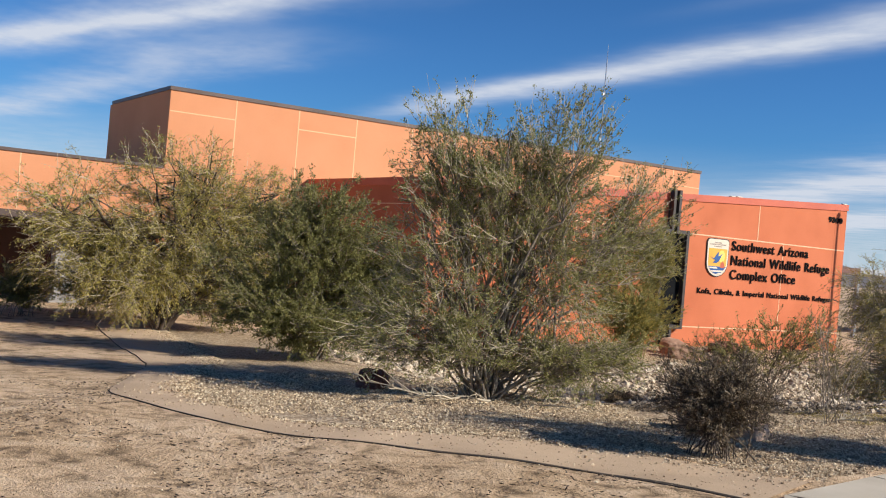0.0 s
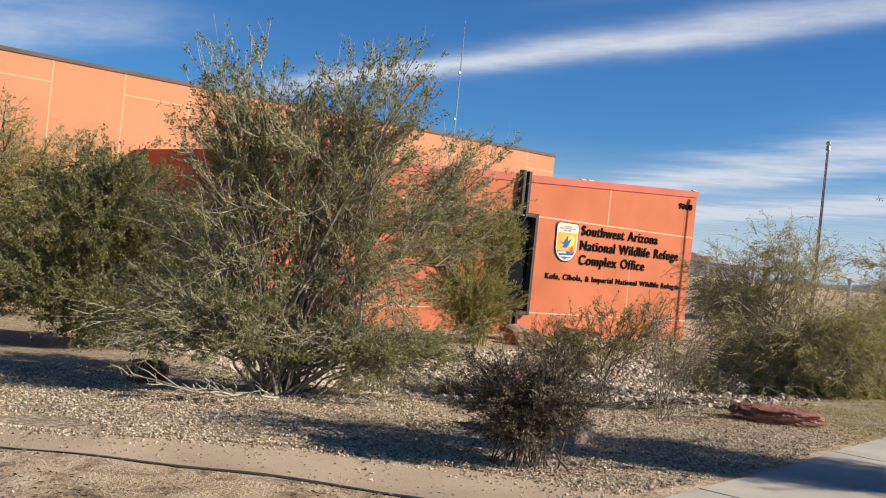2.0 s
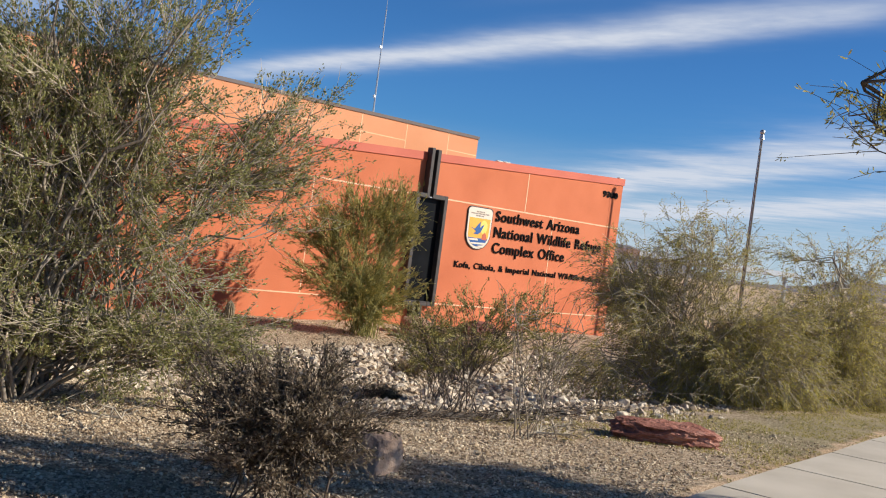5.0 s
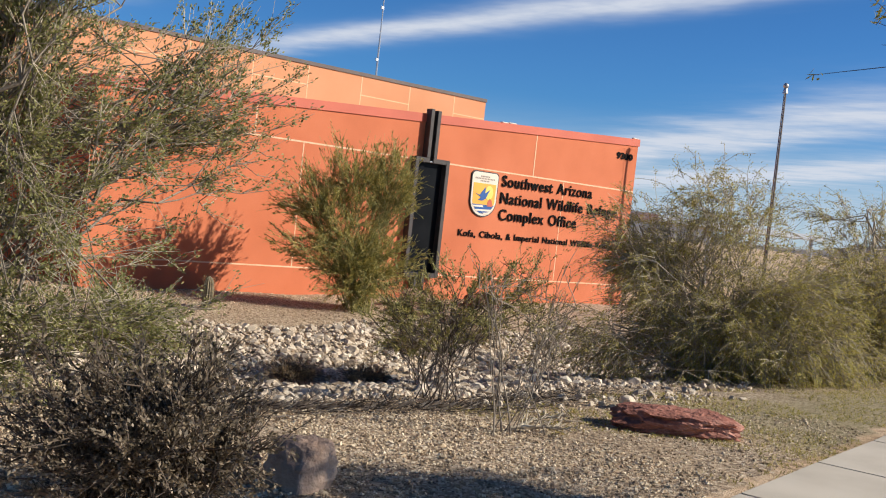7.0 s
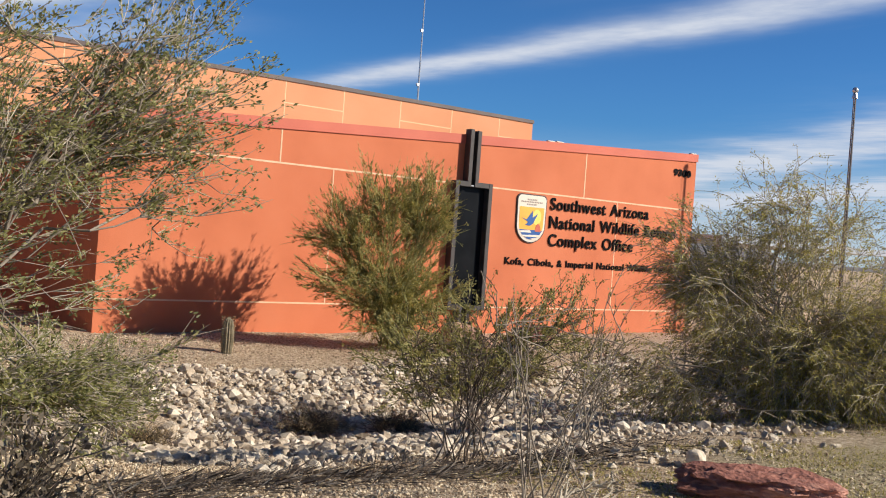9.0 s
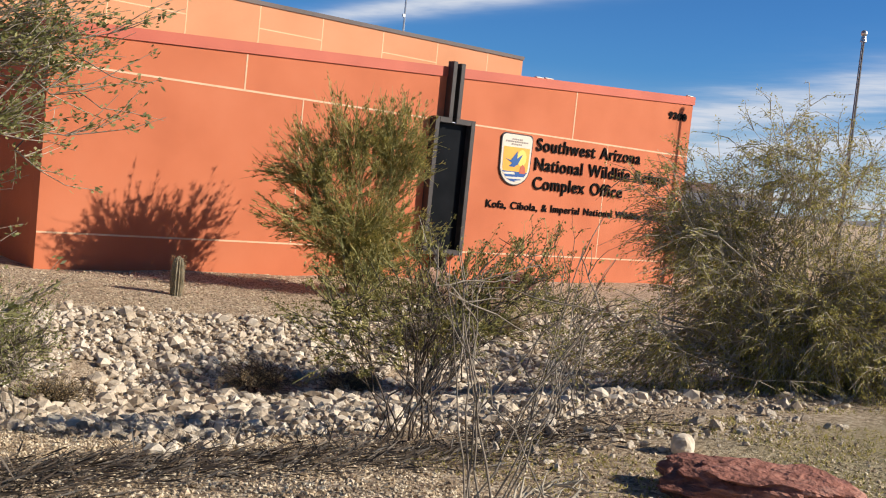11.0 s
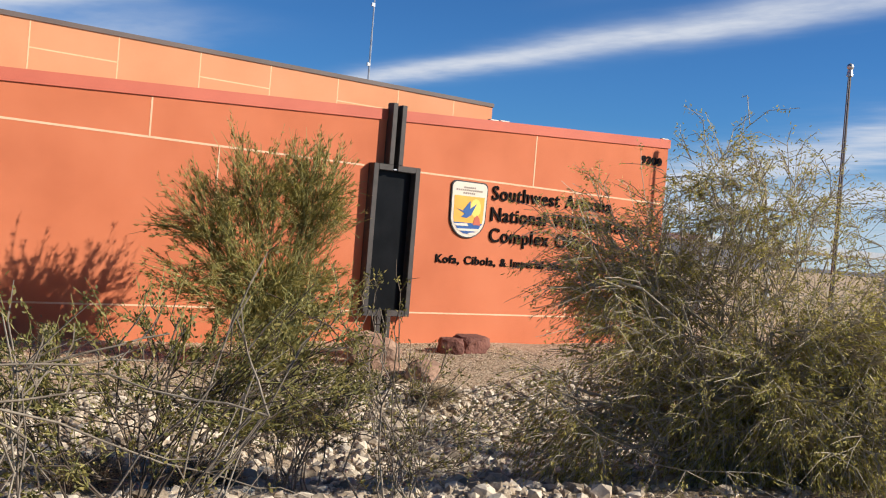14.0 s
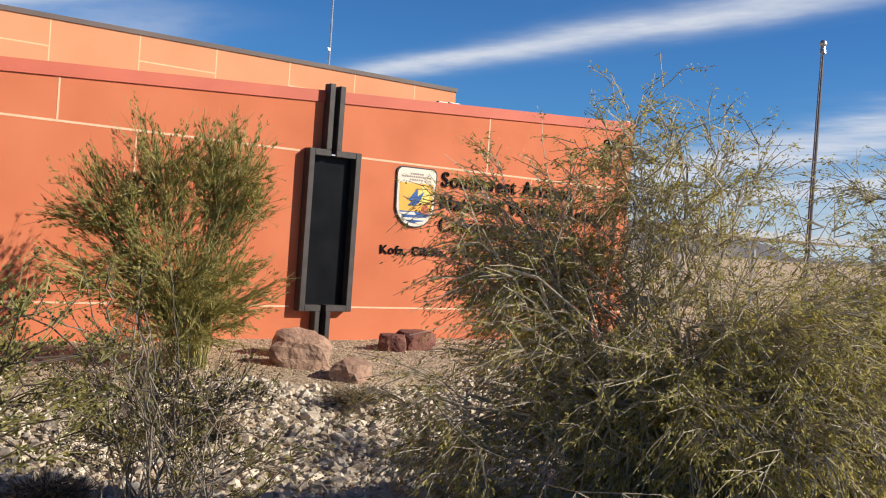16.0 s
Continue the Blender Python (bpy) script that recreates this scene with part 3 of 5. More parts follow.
# back wall: porch shade is put into its dark base colour
tagged(box_part("wall_porch", LX0, UX0 - 0.004, YU + 1.7, YU + 2.0, -0.8, 1.62, PORCH_SHADE_WALL), "brown-red stucco wall deep in the porch, darkened in colour to stand in for shade", "wall", kind="structure")
tagged(box_part("roof_low", LX0, UX0 - 0.004, YU + 0.334, YU + 8, 2.6, 2.75, ROOFING), "flat roof of the low wing", "roof", kind="structure")
tagged(box_part("ceiling_porch", LX0, UX0 - 0.004, YU + 0.304, YU + 1.696, 1.55, 1.61, COPING_DARK), "dark soffit of the porch", "ceiling", kind="structure")
tagged(box_part("wall_low_west", LX0 - 0.3, LX0 - 0.004, YU, YU + 8, -0.8, LZ, STUCCO_UP), "apricot stucco end wall of the low wing", "wall", kind="structure")


# ---- sign wall fittings ----
def frame_sculpture():
    """Steel channel outline with a narrow neck above and below a dark panel."""
    root = empty("steel_frame", 9.6, -0.09, -0.46, "brown steel channel frame with dark panel on the stucco wall", "wall frame")
    D0, D1 = -0.18, -0.002

    def bar(name, x0, x1, z0, z1, m=STEEL):
        return under(box_part(name, x0, x1, D0, D1, z0, z1, m, bevel=0.006), root)
    xl, xr, zb, zt, w = 9.09, 10.10, 0.045, 2.715, 0.105
    nl, nr = 9.40, 9.70
    bar("side_channel", xl, xl + w, zb, zt)
    bar("side_channel", xr - w, xr, zb, zt)
    bar("top_channel", xl + w, nl + 0.10, zt - w, zt)
    bar("top_channel", nr - 0.10, xr - w, zt - w, zt)
    bar("bottom_channel", xl + w, nl + 0.10, zb, zb + w)
    bar("bottom_channel", nr - 0.10, xr - w, zb, zb + w)
    bar("neck_channel", nl, nl + 0.10, zt + 0.002, 3.80)
    bar("neck_channel", nr - 0.10, nr, zt + 0.002, 3.78)
    bar("foot_channel", nl, nl + 0.09, -0.55, zb - 0.002)
    bar("foot_channel", nr - 0.09, nr, -0.55, zb - 0.002)
    under(box_part("dark_panel", xl + w, xr - w, -0.03, -0.004, zb + w, zt - w, DARK_PANEL), root)
    under(box_part("neck_panel", nl + 0.102, nr - 0.102, -0.03, -0.004, zt - w, 3.74, DARK_PANEL), root)
    under(box_part("foot_panel", nl + 0.092, nr - 0.092, -0.03, -0.004, -0.5, zb + w, DARK_PANEL), root)
    under(box_part("clip", nl + 0.12, nr - 0.10, -0.16, -0.12, zt - 0.09, zt - 0.07, GALV), root)
    return root


frame_sculpture()


def letters(name, text, x0, x1, z, cap, parent, depth=0.03, bold=0.011):
    """One line of raised letters: each letter a mesh of its own."""
    def outline(s):
        cu_ = bpy.data.curves.new("lettering", "FONT")
        cu_.body, cu_.size, cu_.extrude, cu_.offset = s, cap / 0.70, depth / 2, bold * cap / 0.31
        cu_.space_character, cu_.space_word = 1.12, 1.2
        ob_ = bpy.data.objects.new("lettering", cu_)
        scene.collection.objects.link(ob_)
        bpy.context.view_layer.update()
        me_ = bpy.data.meshes.new_from_object(ob_)
        bpy.data.objects.remove(ob_)
        bpy.data.curves.remove(cu_)
        return me_
    me_ = outline(text)
    v = np.empty(len(me_.vertices) * 3, np.float32)
    me_.vertices.foreach_get("co", v)
    v = v.reshape(-1, 3)
    lo, hi = v[:, 0].min(), v[:, 0].max()
    sx = (x1 - x0) / (hi - lo)
    start = lo
    bpy.data.meshes.remove(me_)
    for i, ch in enumerate(text):
        if ch == " ":
            continue
        full = outline(text[:i + 1])
        one = outline(ch)
        a = np.empty(len(full.vertices) * 3, np.float32)
        full.vertices.foreach_get("co", a)
        right = a.reshape(-1, 3)[:, 0].max()
        b = np.empty(len(one.vertices) * 3, np.float32)
        one.vertices.foreach_get("co", b)
        b = b.reshape(-1, 3)
        shift = right - b[:, 0].max()
        w = np.c_[x0 + (b[:, 0] + shift - start) * sx, -0.002 - depth / 2 - b[:, 2], z + b[:, 1]]
        one.vertices.foreach_set("co", w.astype(np.float32).ravel())
        one.materials.clear()
        one.materials.append(BLACK)
        one.update()
        bpy.data.meshes.remove(full)
        ob_ = new("letter", one)
        under(ob_, parent)


sign = empty("sign_lettering", 12.0, 0, 1.5, "black raised letters naming the refuge complex office on stucco", "sign")
letters("line", "Southwest Arizona", 11.98, 15.30, 2.325, 0.265, sign, 0.03, 0.005)
letters("line", "National Wildlife Refuge", 11.98, 16.34, 1.915, 0.265, sign, 0.03, 0.005)
letters("line", "Complex Office", 11.98, 14.80, 1.515, 0.265, sign, 0.03, 0.005)
sub = empty("sign_subtitle", 10.73, 0, 1.04, "small black raised letters naming three wildlife refuges", "sign")
letters("line", "Kofa, Cibola, & Imperial National Wildlife Refuges", 10.73, 16.52, 1.055, 0.15, sub, 0.02, 0.008)
number = empty("house_number", 16.15, 0, 3.5, "black raised street number on the stucco wall", "house number")
letters("line", "9300", 16.13, 16.80, 3.49, 0.155, number, 0.02, 0.022)


def shield():
    root = empty("shield_emblem", 11.4, 0, 1.54, "enamel shield emblem with gold sky and blue water", "emblem")
    cx, zb, zt, hw = 11.405, 1.54, 2.61, 0.445

    def outline(inset):
        w, top, bot = hw - inset, zt - inset, zb + inset
        pts = []
        r = 0.11
        for k in range(7):
            a = math.pi / 2 * k / 6
            pts.append((cx + w - r + r * math.cos(a), top - r + r * math.sin(a)))
        for k in range(7):
            a = math.pi / 2 + math.pi / 2 * k / 6
            pts.append((cx - w + r + r * math.cos(a), top - r + r * math.sin(a)))
        zs = zb + 0.50
        for k in range(1, 12):
            f = k / 12
            a = math.pi * f
            pts.append((cx - w * math.cos(a), zs - (zs - bot) * math.sin(a) ** 0.8))
        return pts

    def plate(name, pts, y0, y1, m):
        bm = bmesh.new()
        prism(bm, pts, y0, y1)
        return under(part(name, bm, m), root)
    plate("border", outline(0.0), -0.03, -0.002, ENAMEL_BLACK)
    plate("plate", outline(0.022), -0.034, -0.031, CREAM)
    gold = [p for p in outline(0.075)]
    gold = [(x, min(z, 2.33)) for x, z in gold]
    plate("sky_field", gold, -0.038, -0.035, ENAMEL_GOLD)
    sun_disc = [(cx + 0.16 + 0.13 * math.cos(a), 2.12 + 0.17 * math.sin(a)) for a in np.linspace(0, 2 * math.pi, 24, endpoint=False)]
    plate("sun_field", sun_disc, -0.041, -0.0385, ENAMEL_YELLOW)
    water = [(x, min(z, 1.83)) for x, z in outline(0.078)]
    plate("water_field", water, -0.041, -0.0385, ENAMEL_BLUE)
    for z, x0, x1 in ((1.80, -0.36, 0.02), (1.71, -0.28, 0.30), (1.64, 0.0, 0.22)):
        plate("wave", [(cx + x0, z), (cx + x0 + 0.08, z - 0.035), (cx + x1, z - 0.03), (cx + x1 - 0.05, z + 0.02)], -0.044, -0.0415, CREAM)
    plate("reed_shape", [(cx + 0.12, 1.80), (cx + 0.30, 1.80), (cx + 0.27, 1.93), (cx + 0.20, 1.99), (cx + 0.14, 1.92)], -0.044, -0.0415, ENAMEL_RED)
    plate("wing_shape", [(cx - 0.30, 2.09), (cx - 0.15, 2.05), (cx + 0.02, 2.25), (cx + 0.03, 2.10), (cx + 0.18, 2.20), (cx + 0.06, 1.98), (cx - 0.04, 1.92), (cx - 0.18, 1.93), (cx - 0.10, 2.0)], -0.044, -0.0415, ENAMEL_BLUE)
    for z, w in ((2.49, 0.16), (2.44, 0.34), (2.385, 0.17)):
        n = int(w * 2 / 0.05)
        for k in range(n):
            x = cx - w + 0.05 * k
            plate("text_bar", [(x + 0.006, z - 0.016), (x + 0.041, z - 0.016), (x + 0.041, z + 0.016), (x + 0.006, z + 0.016)], -0.037, -0.0345, ENAMEL_GREY)
    return root


shield()


# ---- poles ----
def rod(bm, x, y, z0, z1, r0, r1, n=12):
    r = bmesh.ops.create_cone(bm, cap_ends=True, segments=n, radius1=r0, radius2=r1, depth=z1 - z0)
    bmesh.ops.translate(bm, verts=r["verts"], vec=(x, y, (z0 + z1) / 2))


def flagpole(x, y):
    g = zg(x, y)
    root = empty("flagpole", x, y, g, "bare tapered flagpole with a ball finial, no flag", "flagpole")
    bm = bmesh.new()
    rod(bm, x, y, g - 0.1, 5.72, 0.06, 0.035)
    under(part("pole", bm, POLE), root)
    bm = bmesh.new()
    bmesh.ops.create_uvsphere(bm, u_segments=14, v_segments=10, radius=0.075)
    bmesh.ops.translate(bm, verts=bm.verts, vec=(x, y, 5.86))
    under(part("ball_finial", bm, GALV), root)
    bm = bmesh.new()
    rod(bm, x, y, 5.66, 5.79, 0.075, 0.05)
    under(part("truck_cap", bm, GALV), root)
    bm = bmesh.new()
    rod(bm, x, y, g - 0.02, g + 0.06, 0.16, 0.1, 18)
    under(part("base_collar", bm, POLE), root)
    bm = bmesh.new()
    rod(bm, x - 0.09, y - 0.04, g + 1.1, 5.66, 0.006, 0.006, 6)
    under(part("halyard", bm, GALV), root)
    bm = bmesh.new()
    box(bm, x - 0.1, x - 0.05, y - 0.05, y - 0.02, g + 1.05, g + 1.2, 0.005)
    under(part("cleat", bm, POLE), root)


flagpole(19.27, -2.86)


def antenna(x, y, z0, z1, s=1.0):
    root = empty("antenna_mast", x, y, z0, "slender silver whip antenna mast on the roof", "antenna")
    bm = bmesh.new()
    rod(bm, x, y, z0, z0 + (z1 - z0) * 0.45, 0.034 * s, 0.03 * s, 8)
    under(part("lower_tube", bm, GALV), root)
    bm = bmesh.new()
    rod(bm, x, y, z0 + (z1 - z0) * 0.44, z1 - 0.6, 0.024 * s, 0.02 * s, 8)
    under(part("upper_tube", bm, GALV), root)
    bm = bmesh.new()
    rod(bm, x, y, z1 - 0.65, z1, 0.014 * s, 0.008 * s, 6)
    under(part("whip", bm, GALV), root)
    for f in (0.28, 0.62):
        bm = bmesh.new()
        z = z0 + (z1 - z0) * f
        box(bm, x - 0.09 * s, x + 0.02, y - 0.03, y + 0.03, z - 0.05, z + 0.05, 0.01)
        under(part("clamp", bm, GALV), root)
    bm = bmesh.new()
    box(bm, x - 0.2 * s, x + 0.2 * s, y - 0.2 * s, y + 0.2 * s, z0 - 0.02, z0 + 0.05, 0.01)
    under(part("base_plate", bm, GALV), root)


antenna(15.70, 10.25, 4.97, 10.07)
antenna(-1.1, 9.0, 4.97, 5.75, 0.4)
antenna(5.9, 9.0, 4.97, 5.7, 0.4)


# ---- plants ----
def tubes(segs, sides=3):
    """Tapered tubes for many twig segments at once."""
    s = np.array(segs, float)
    p0, p1, r0, r1 = s[:, :3], s[:, 3:6], s[:, 6], s[:, 7]
    d = p1 - p0
    d /= np.linalg.norm(d, axis=1)[:, None] + 1e-9
    ref = np.where(np.abs(d[:, 2:3]) < 0.9, [[0, 0, 1.0]], [[1.0, 0, 0]])
    u = np.cross(d, ref)
    u /= np.linalg.norm(u, axis=1)[:, None] + 1e-9
    v = np.cross(d, u)
    rings = []
    for p, r in ((p0, r0), (p1, r1)):
        for k in range(sides):
            a = 2 * math.pi * k / sides
            rings.append(p + (u * math.cos(a) + v * math.sin(a)) * r[:, None])
    V = np.stack(rings, 1)
    base = np.arange(len(s))[:, None] * (2 * sides)
    F = np.concatenate([base + np.array([[k, (k + 1) % sides, sides + (k + 1) % sides, sides + k]]) for k in range(sides)])
    return V.reshape(-1, 3), F


def leaf_quads(pos, way, length, width, rng):
    n = len(pos)
    w = way / (np.linalg.norm(way, axis=1)[:, None] + 1e-9)
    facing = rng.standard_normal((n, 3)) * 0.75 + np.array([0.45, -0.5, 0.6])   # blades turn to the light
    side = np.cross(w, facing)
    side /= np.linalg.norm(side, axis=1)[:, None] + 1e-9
    L = (length * rng.uniform(0.6, 1.3, n))[:, None]
    W = (width * rng.uniform(0.7, 1.3, n))[:, None]
    mid = pos + w * L * 0.5
    V = np.stack([pos, mid + side * W / 2, pos + w * L, mid - side * W / 2], 1).reshape(-1, 3)
    return V, np.arange(4 * n).reshape(-1, 4)


def in_lobe(lobe, rng, shell=0.5, most=1.0):
    c, r = np.array(lobe[:3]), np.array(lobe[3:6])
    d = rng.standard_normal(3)
    d /= np.linalg.norm(d)
    return c + d * r * rng.uniform(shell, most)


def bent(a, b, rng, n, lift, wob):
    """A twig's line from a to b that first climbs, then leans out."""
    t = np.linspace(0, 1, n)[:, None]
    ctrl = (a + b) / 2 + np.array([0, 0, lift]) * np.linalg.norm(b - a)
    ctrl[:2] = ctrl[:2] * 0.6 + (a[:2] * 0.6 + b[:2] * 0.4) * 0.4
    p = (1 - t) ** 2 * a + 2 * t * (1 - t) * ctrl + t * t * b
    w = rng.standard_normal((n, 3)) * wob * np.linalg.norm(b - a)
    w[0] = 0
    return p + w * np.sin(np.pi * t * 0.9) ** 0.5


def plant(name, label, category, base, lobes, limbs=10, subs=7, twigs=9, leaves=22, twig_len=0.35, leaf=(0.03, 0.011), r0=0.03,
          wood=BARK_GREY, twig_mat=None, leaf_mat=LEAF_OLIVE, droop=0.0, shell=0.45, seed=1, lift=0.15, wob=0.03, group="", spray=0.7, base_spread=0.12, stiff=0.5, tip_mat=None, puff=0.013, twig_r=0.0032, tuft=5, top=9.0):
    rng = np.random.default_rng(seed)
    x, y = base
    z = zg(x, y)
    root = empty(name, x, y, z, label, category, group)
    b0 = np.array([x, y, z - 0.03])
    wts = np.array([l[6] if len(l) > 6 else l[3] * l[4] * l[5] for l in lobes], float)
    wts /= wts.sum()
    centre = np.array([l[:3] for l in lobes]).mean(0)
    wood_s, twig_s, lp, lw = [], [], [], []

    def add(line, ra, rb, store):
        n = len(line) - 1
        for i in range(n):
            store.append((*line[i], *line[i + 1], ra + (rb - ra) * i / n, ra + (rb - ra) * (i + 1) / n))
    for i in range(limbs):
        lb = lobes[rng.choice(len(lobes), p=wts)]
        q = in_lobe(lb, rng, 0.2, 0.7)
        start = b0 + np.array([rng.normal(0, base_spread), rng.normal(0, base_spread), 0])
        start[2] = zg(start[0], start[1]) - 0.03
        q[2] = max(q[2], zg(q[0], q[1]) + 0.08)
        limb = bent(start, q, rng, 9, lift, wob)
        rr = r0 * rng.uniform(0.6, 1.1)
        add(limb, rr, rr * 0.4, wood_s)
        for j in range(subs):
            k = rng.integers(3, 9)
            s0 = limb[k]
            tgt = in_lobe(lb if rng.random() < 0.75 else lobes[rng.choice(len(lobes), p=wts)], rng, shell)
            tgt[2] = max(tgt[2], zg(tgt[0], tgt[1]) + 0.05)
            far = np.linalg.norm(tgt - s0)
            if far > 1.6:
                tgt = s0 + (tgt - s0) * 1.6 / far
            sl = bent(s0, tgt, rng, 7, lift * 0.5 - droop * 0.5, wob)
            rs = rr * (0.5 - 0.02 * k)
            add(sl, max(rs, 0.004), 0.0025, wood_s)
            for m in range(twigs):
                k2 = rng.integers(2, 7)
                t0 = sl[k2]
                along = sl[k2] - sl[k2 - 1]
                along /= np.linalg.norm(along) + 1e-9
                out = t0 - centre
                out /= np.linalg.norm(out) + 1e-9
                way = along * stiff + out * 0.35 + rng.standard_normal(3) * 0.55 * spray + np.array([0, 0, 0.35 - droop])
                way /= np.linalg.norm(way) + 1e-9
                ln = twig_len * rng.uniform(0.5, 1.3)
                p1 = t0 + way * ln * 0.5
                p2 = p1 + (way + rng.standard_normal(3) * 0.25 + np.array([0, 0, -droop * 0.7])) * ln * 0.5
                if p2[2] > top:
                    p2[2] = top - (p2[2] - top) * 0.5
                if p2[2] < zg(p2[0], p2[1]) + 0.02:
                    p2[2] = zg(p2[0], p2[1]) + 0.03
                add([t0, p1, p2], twig_r, twig_r * 0.45, twig_s)
                knots = rng.uniform(0.15, 1.0, max(2, leaves // tuft))             # short shoots, each with a tuft of leaves
                f = np.clip(rng.choice(knots, leaves) + rng.normal(0, 0.03, leaves), 0.05, 1.0)[:, None]
                pos = np.where(f < 0.5, t0 + (p1 - t0) * f * 2, p1 + (p2 - p1) * (f * 2 - 1))
                lp.append(pos + rng.standard_normal((leaves, 3)) * puff)
                lw.append(way * 0.8 + rng.standard_normal((leaves, 3)) * spray + np.array([0, 0, -droop]))
    V, F = tubes(wood_s, 5)
    under(mesh_part("trunk", V, F, wood, smooth=True), root)
    V, F = tubes(twig_s, 3)
    tagged(under(mesh_part("brushwood", V, F, twig_mat or wood), root), kind="stuff")
    lp, lw = np.concatenate(lp), np.concatenate(lw)
    if len(lp):
        if tip_mat is not None:
            hi = lp[:, 2] > centre[2] + 0.25 * np.ptp(lp[:, 2]) * rng.uniform(0.4, 1.4, len(lp))
            for nm, sel, mt in (("crown", ~hi, leaf_mat), ("crown_top", hi, tip_mat)):
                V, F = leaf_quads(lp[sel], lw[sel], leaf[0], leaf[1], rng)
                under(mesh_part(nm, V, F, mt), root)
        else:
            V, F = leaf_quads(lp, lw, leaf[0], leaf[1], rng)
            under(mesh_part("crown", V, F, leaf_mat), root)
    return root


plant("ironwood_shrub", "tall olive-green desert shrub with many pale upright stems", "shrub", (-3.85, -10.6),
      [(-4.45, -10.3, 2.7, 0.6, 0.6, 0.75, 0.75), (-3.15, -10.9, 2.85, 0.7, 0.7, 0.78, 0.95), (-3.8, -10.6, 2.5, 0.85, 0.8, 0.75, 0.8), (-4.5, -10.4, 1.6, 1.1, 1.0, 0.95, 0.8), (-3.0, -10.7, 1.7, 1.1, 1.0, 0.9, 0.8), (-1.75, -10.7, 2.2, 0.6, 0.6, 0.7, 0.55), (-1.8, -10.8, 1.3, 0.8, 0.7, 0.7, 0.3), (-4.75, -10.6, 0.65, 1.0, 0.8, 0.5, 0.75), (-2.9, -10.95, 0.45, 1.3, 0.7, 0.38, 0.7)],
      limbs=60, subs=10, twigs=12, leaves=17, twig_len=0.32, leaf=(0.034, 0.014), r0=0.020, wood=BARK_GREY, twig_mat=TWIG_PALE, leaf_mat=LEAF_OLIVE, tip_mat=LEAF_TIP, seed=11, lift=0.18, spray=0.42, stiff=0.8, puff=0.016, top=3.72)
plant("palo_verde_shrub", "dense rounded olive shrub beside the trail", "shrub", (-3.65, -5.5),
      [(-3.6, -5.4, 1.7, 1.2, 1.1, 0.85), (-4.5, -5.5, 0.8, 1.15, 1.0, 0.85), (-2.5, -5.5, 1.0, 1.25, 1.0, 0.95), (-3.6, -5.9, 0.3, 1.4, 0.7, 0.4, 0.9)],
      limbs=28, subs=11, twigs=14, leaves=30, twig_len=0.34, leaf=(0.048, 0.019), r0=0.022, leaf_mat=LEAF_GREEN, seed=12, droop=0.1, spray=0.5, puff=0.02)
plant("mesquite_tree", "brownish mesquite tree with fine drooping twigs by the porch", "tree", (-4.2, 0.0),
      [(-4.0, 0, 2.7, 1.7, 1.4, 0.8), (-6.2, 0, 1.85, 1.5, 1.3, 1.0), (-2.3, 0, 2.3, 1.6, 1.3, 0.9), (-4.2, 0, 1.4, 2.2, 1.4, 1.0), (-5.4, -0.3, 0.6, 1.6, 1.1, 0.7), (-2.8, -0.3, 0.8, 1.6, 1.1, 0.8)],
      limbs=36, subs=11, twigs=14, leaves=22, twig_len=0.5, leaf=(0.065, 0.016), r0=0.05, wood=BARK_DARK, twig_mat=TWIG_PALE, leaf_mat=LEAF_MESQ, seed=13, droop=0.4, wob=0.014, base_spread=0.06, puff=0.03, twig_r=0.006)
plant("dark_shrub", "low dark purplish shrub in the gravel bed", "shrub", (-3.72, -13.95),
      [(-3.72, -13.95, 0.50, 0.60, 0.58, 0.40)], limbs=34, subs=9, twigs=9, leaves=12, twig_len=0.14, leaf=(0.024, 0.012), r0=0.008, wood=BARK_DARK, leaf_mat=LEAF_DARK, seed=14, shell=0.3, puff=0.008, tuft=4)
plant("broom_shrub", "bright green broom-like shrub growing against the stucco wall", "shrub", (6.15, -2.45),
      [(4.95, -2.35, 1.5, 0.5, 0.5, 0.5, 0.9), (5.6, -2.5, 2.0, 0.6, 0.55, 0.65, 1.2), (6.55, -2.6, 1.95, 0.6, 0.5, 0.75, 1.3), (4.9, -2.4, 0.7, 0.55, 0.5, 0.35, 0.6), (5.7, -2.5, 0.6, 0.8, 0.6, 0.5, 1.0), (6.5, -2.5, 0.5, 0.7, 0.6, 0.5, 1.0), (6.0, -2.6, 0.1, 0.7, 0.5, 0.35, 0.7)],
      limbs=74, subs=6, twigs=9, leaves=11, twig_len=0.40, leaf=(0.065, 0.013), r0=0.011, wood=TWIG_GREEN, leaf_mat=LEAF_BROOM, seed=15, spray=0.22, stiff=1.5, lift=0.08, puff=0.012, twig_r=0.005, shell=0.55, top=2.95)
plant("creosote_bush", "open creosote bush with small yellowish leaves in the swale", "shrub", (0.75, -10.85),
      [(0.2, -10.8, 0.62, 0.42, 0.4, 0.4), (0.85, -10.9, 0.85, 0.45, 0.45, 0.36), (1.5, -10.9, 0.8, 0.45, 0.4, 0.42)],
      limbs=17, subs=6, twigs=7, leaves=15, twig_len=0.16, leaf=(0.022, 0.012), r0=0.007, wood=BARK_DARK, twig_mat=TWIG_GREEN, leaf_mat=LEAF_CREO, seed=16, shell=0.7, puff=0.011, spray=0.5, group="creosote bushes")
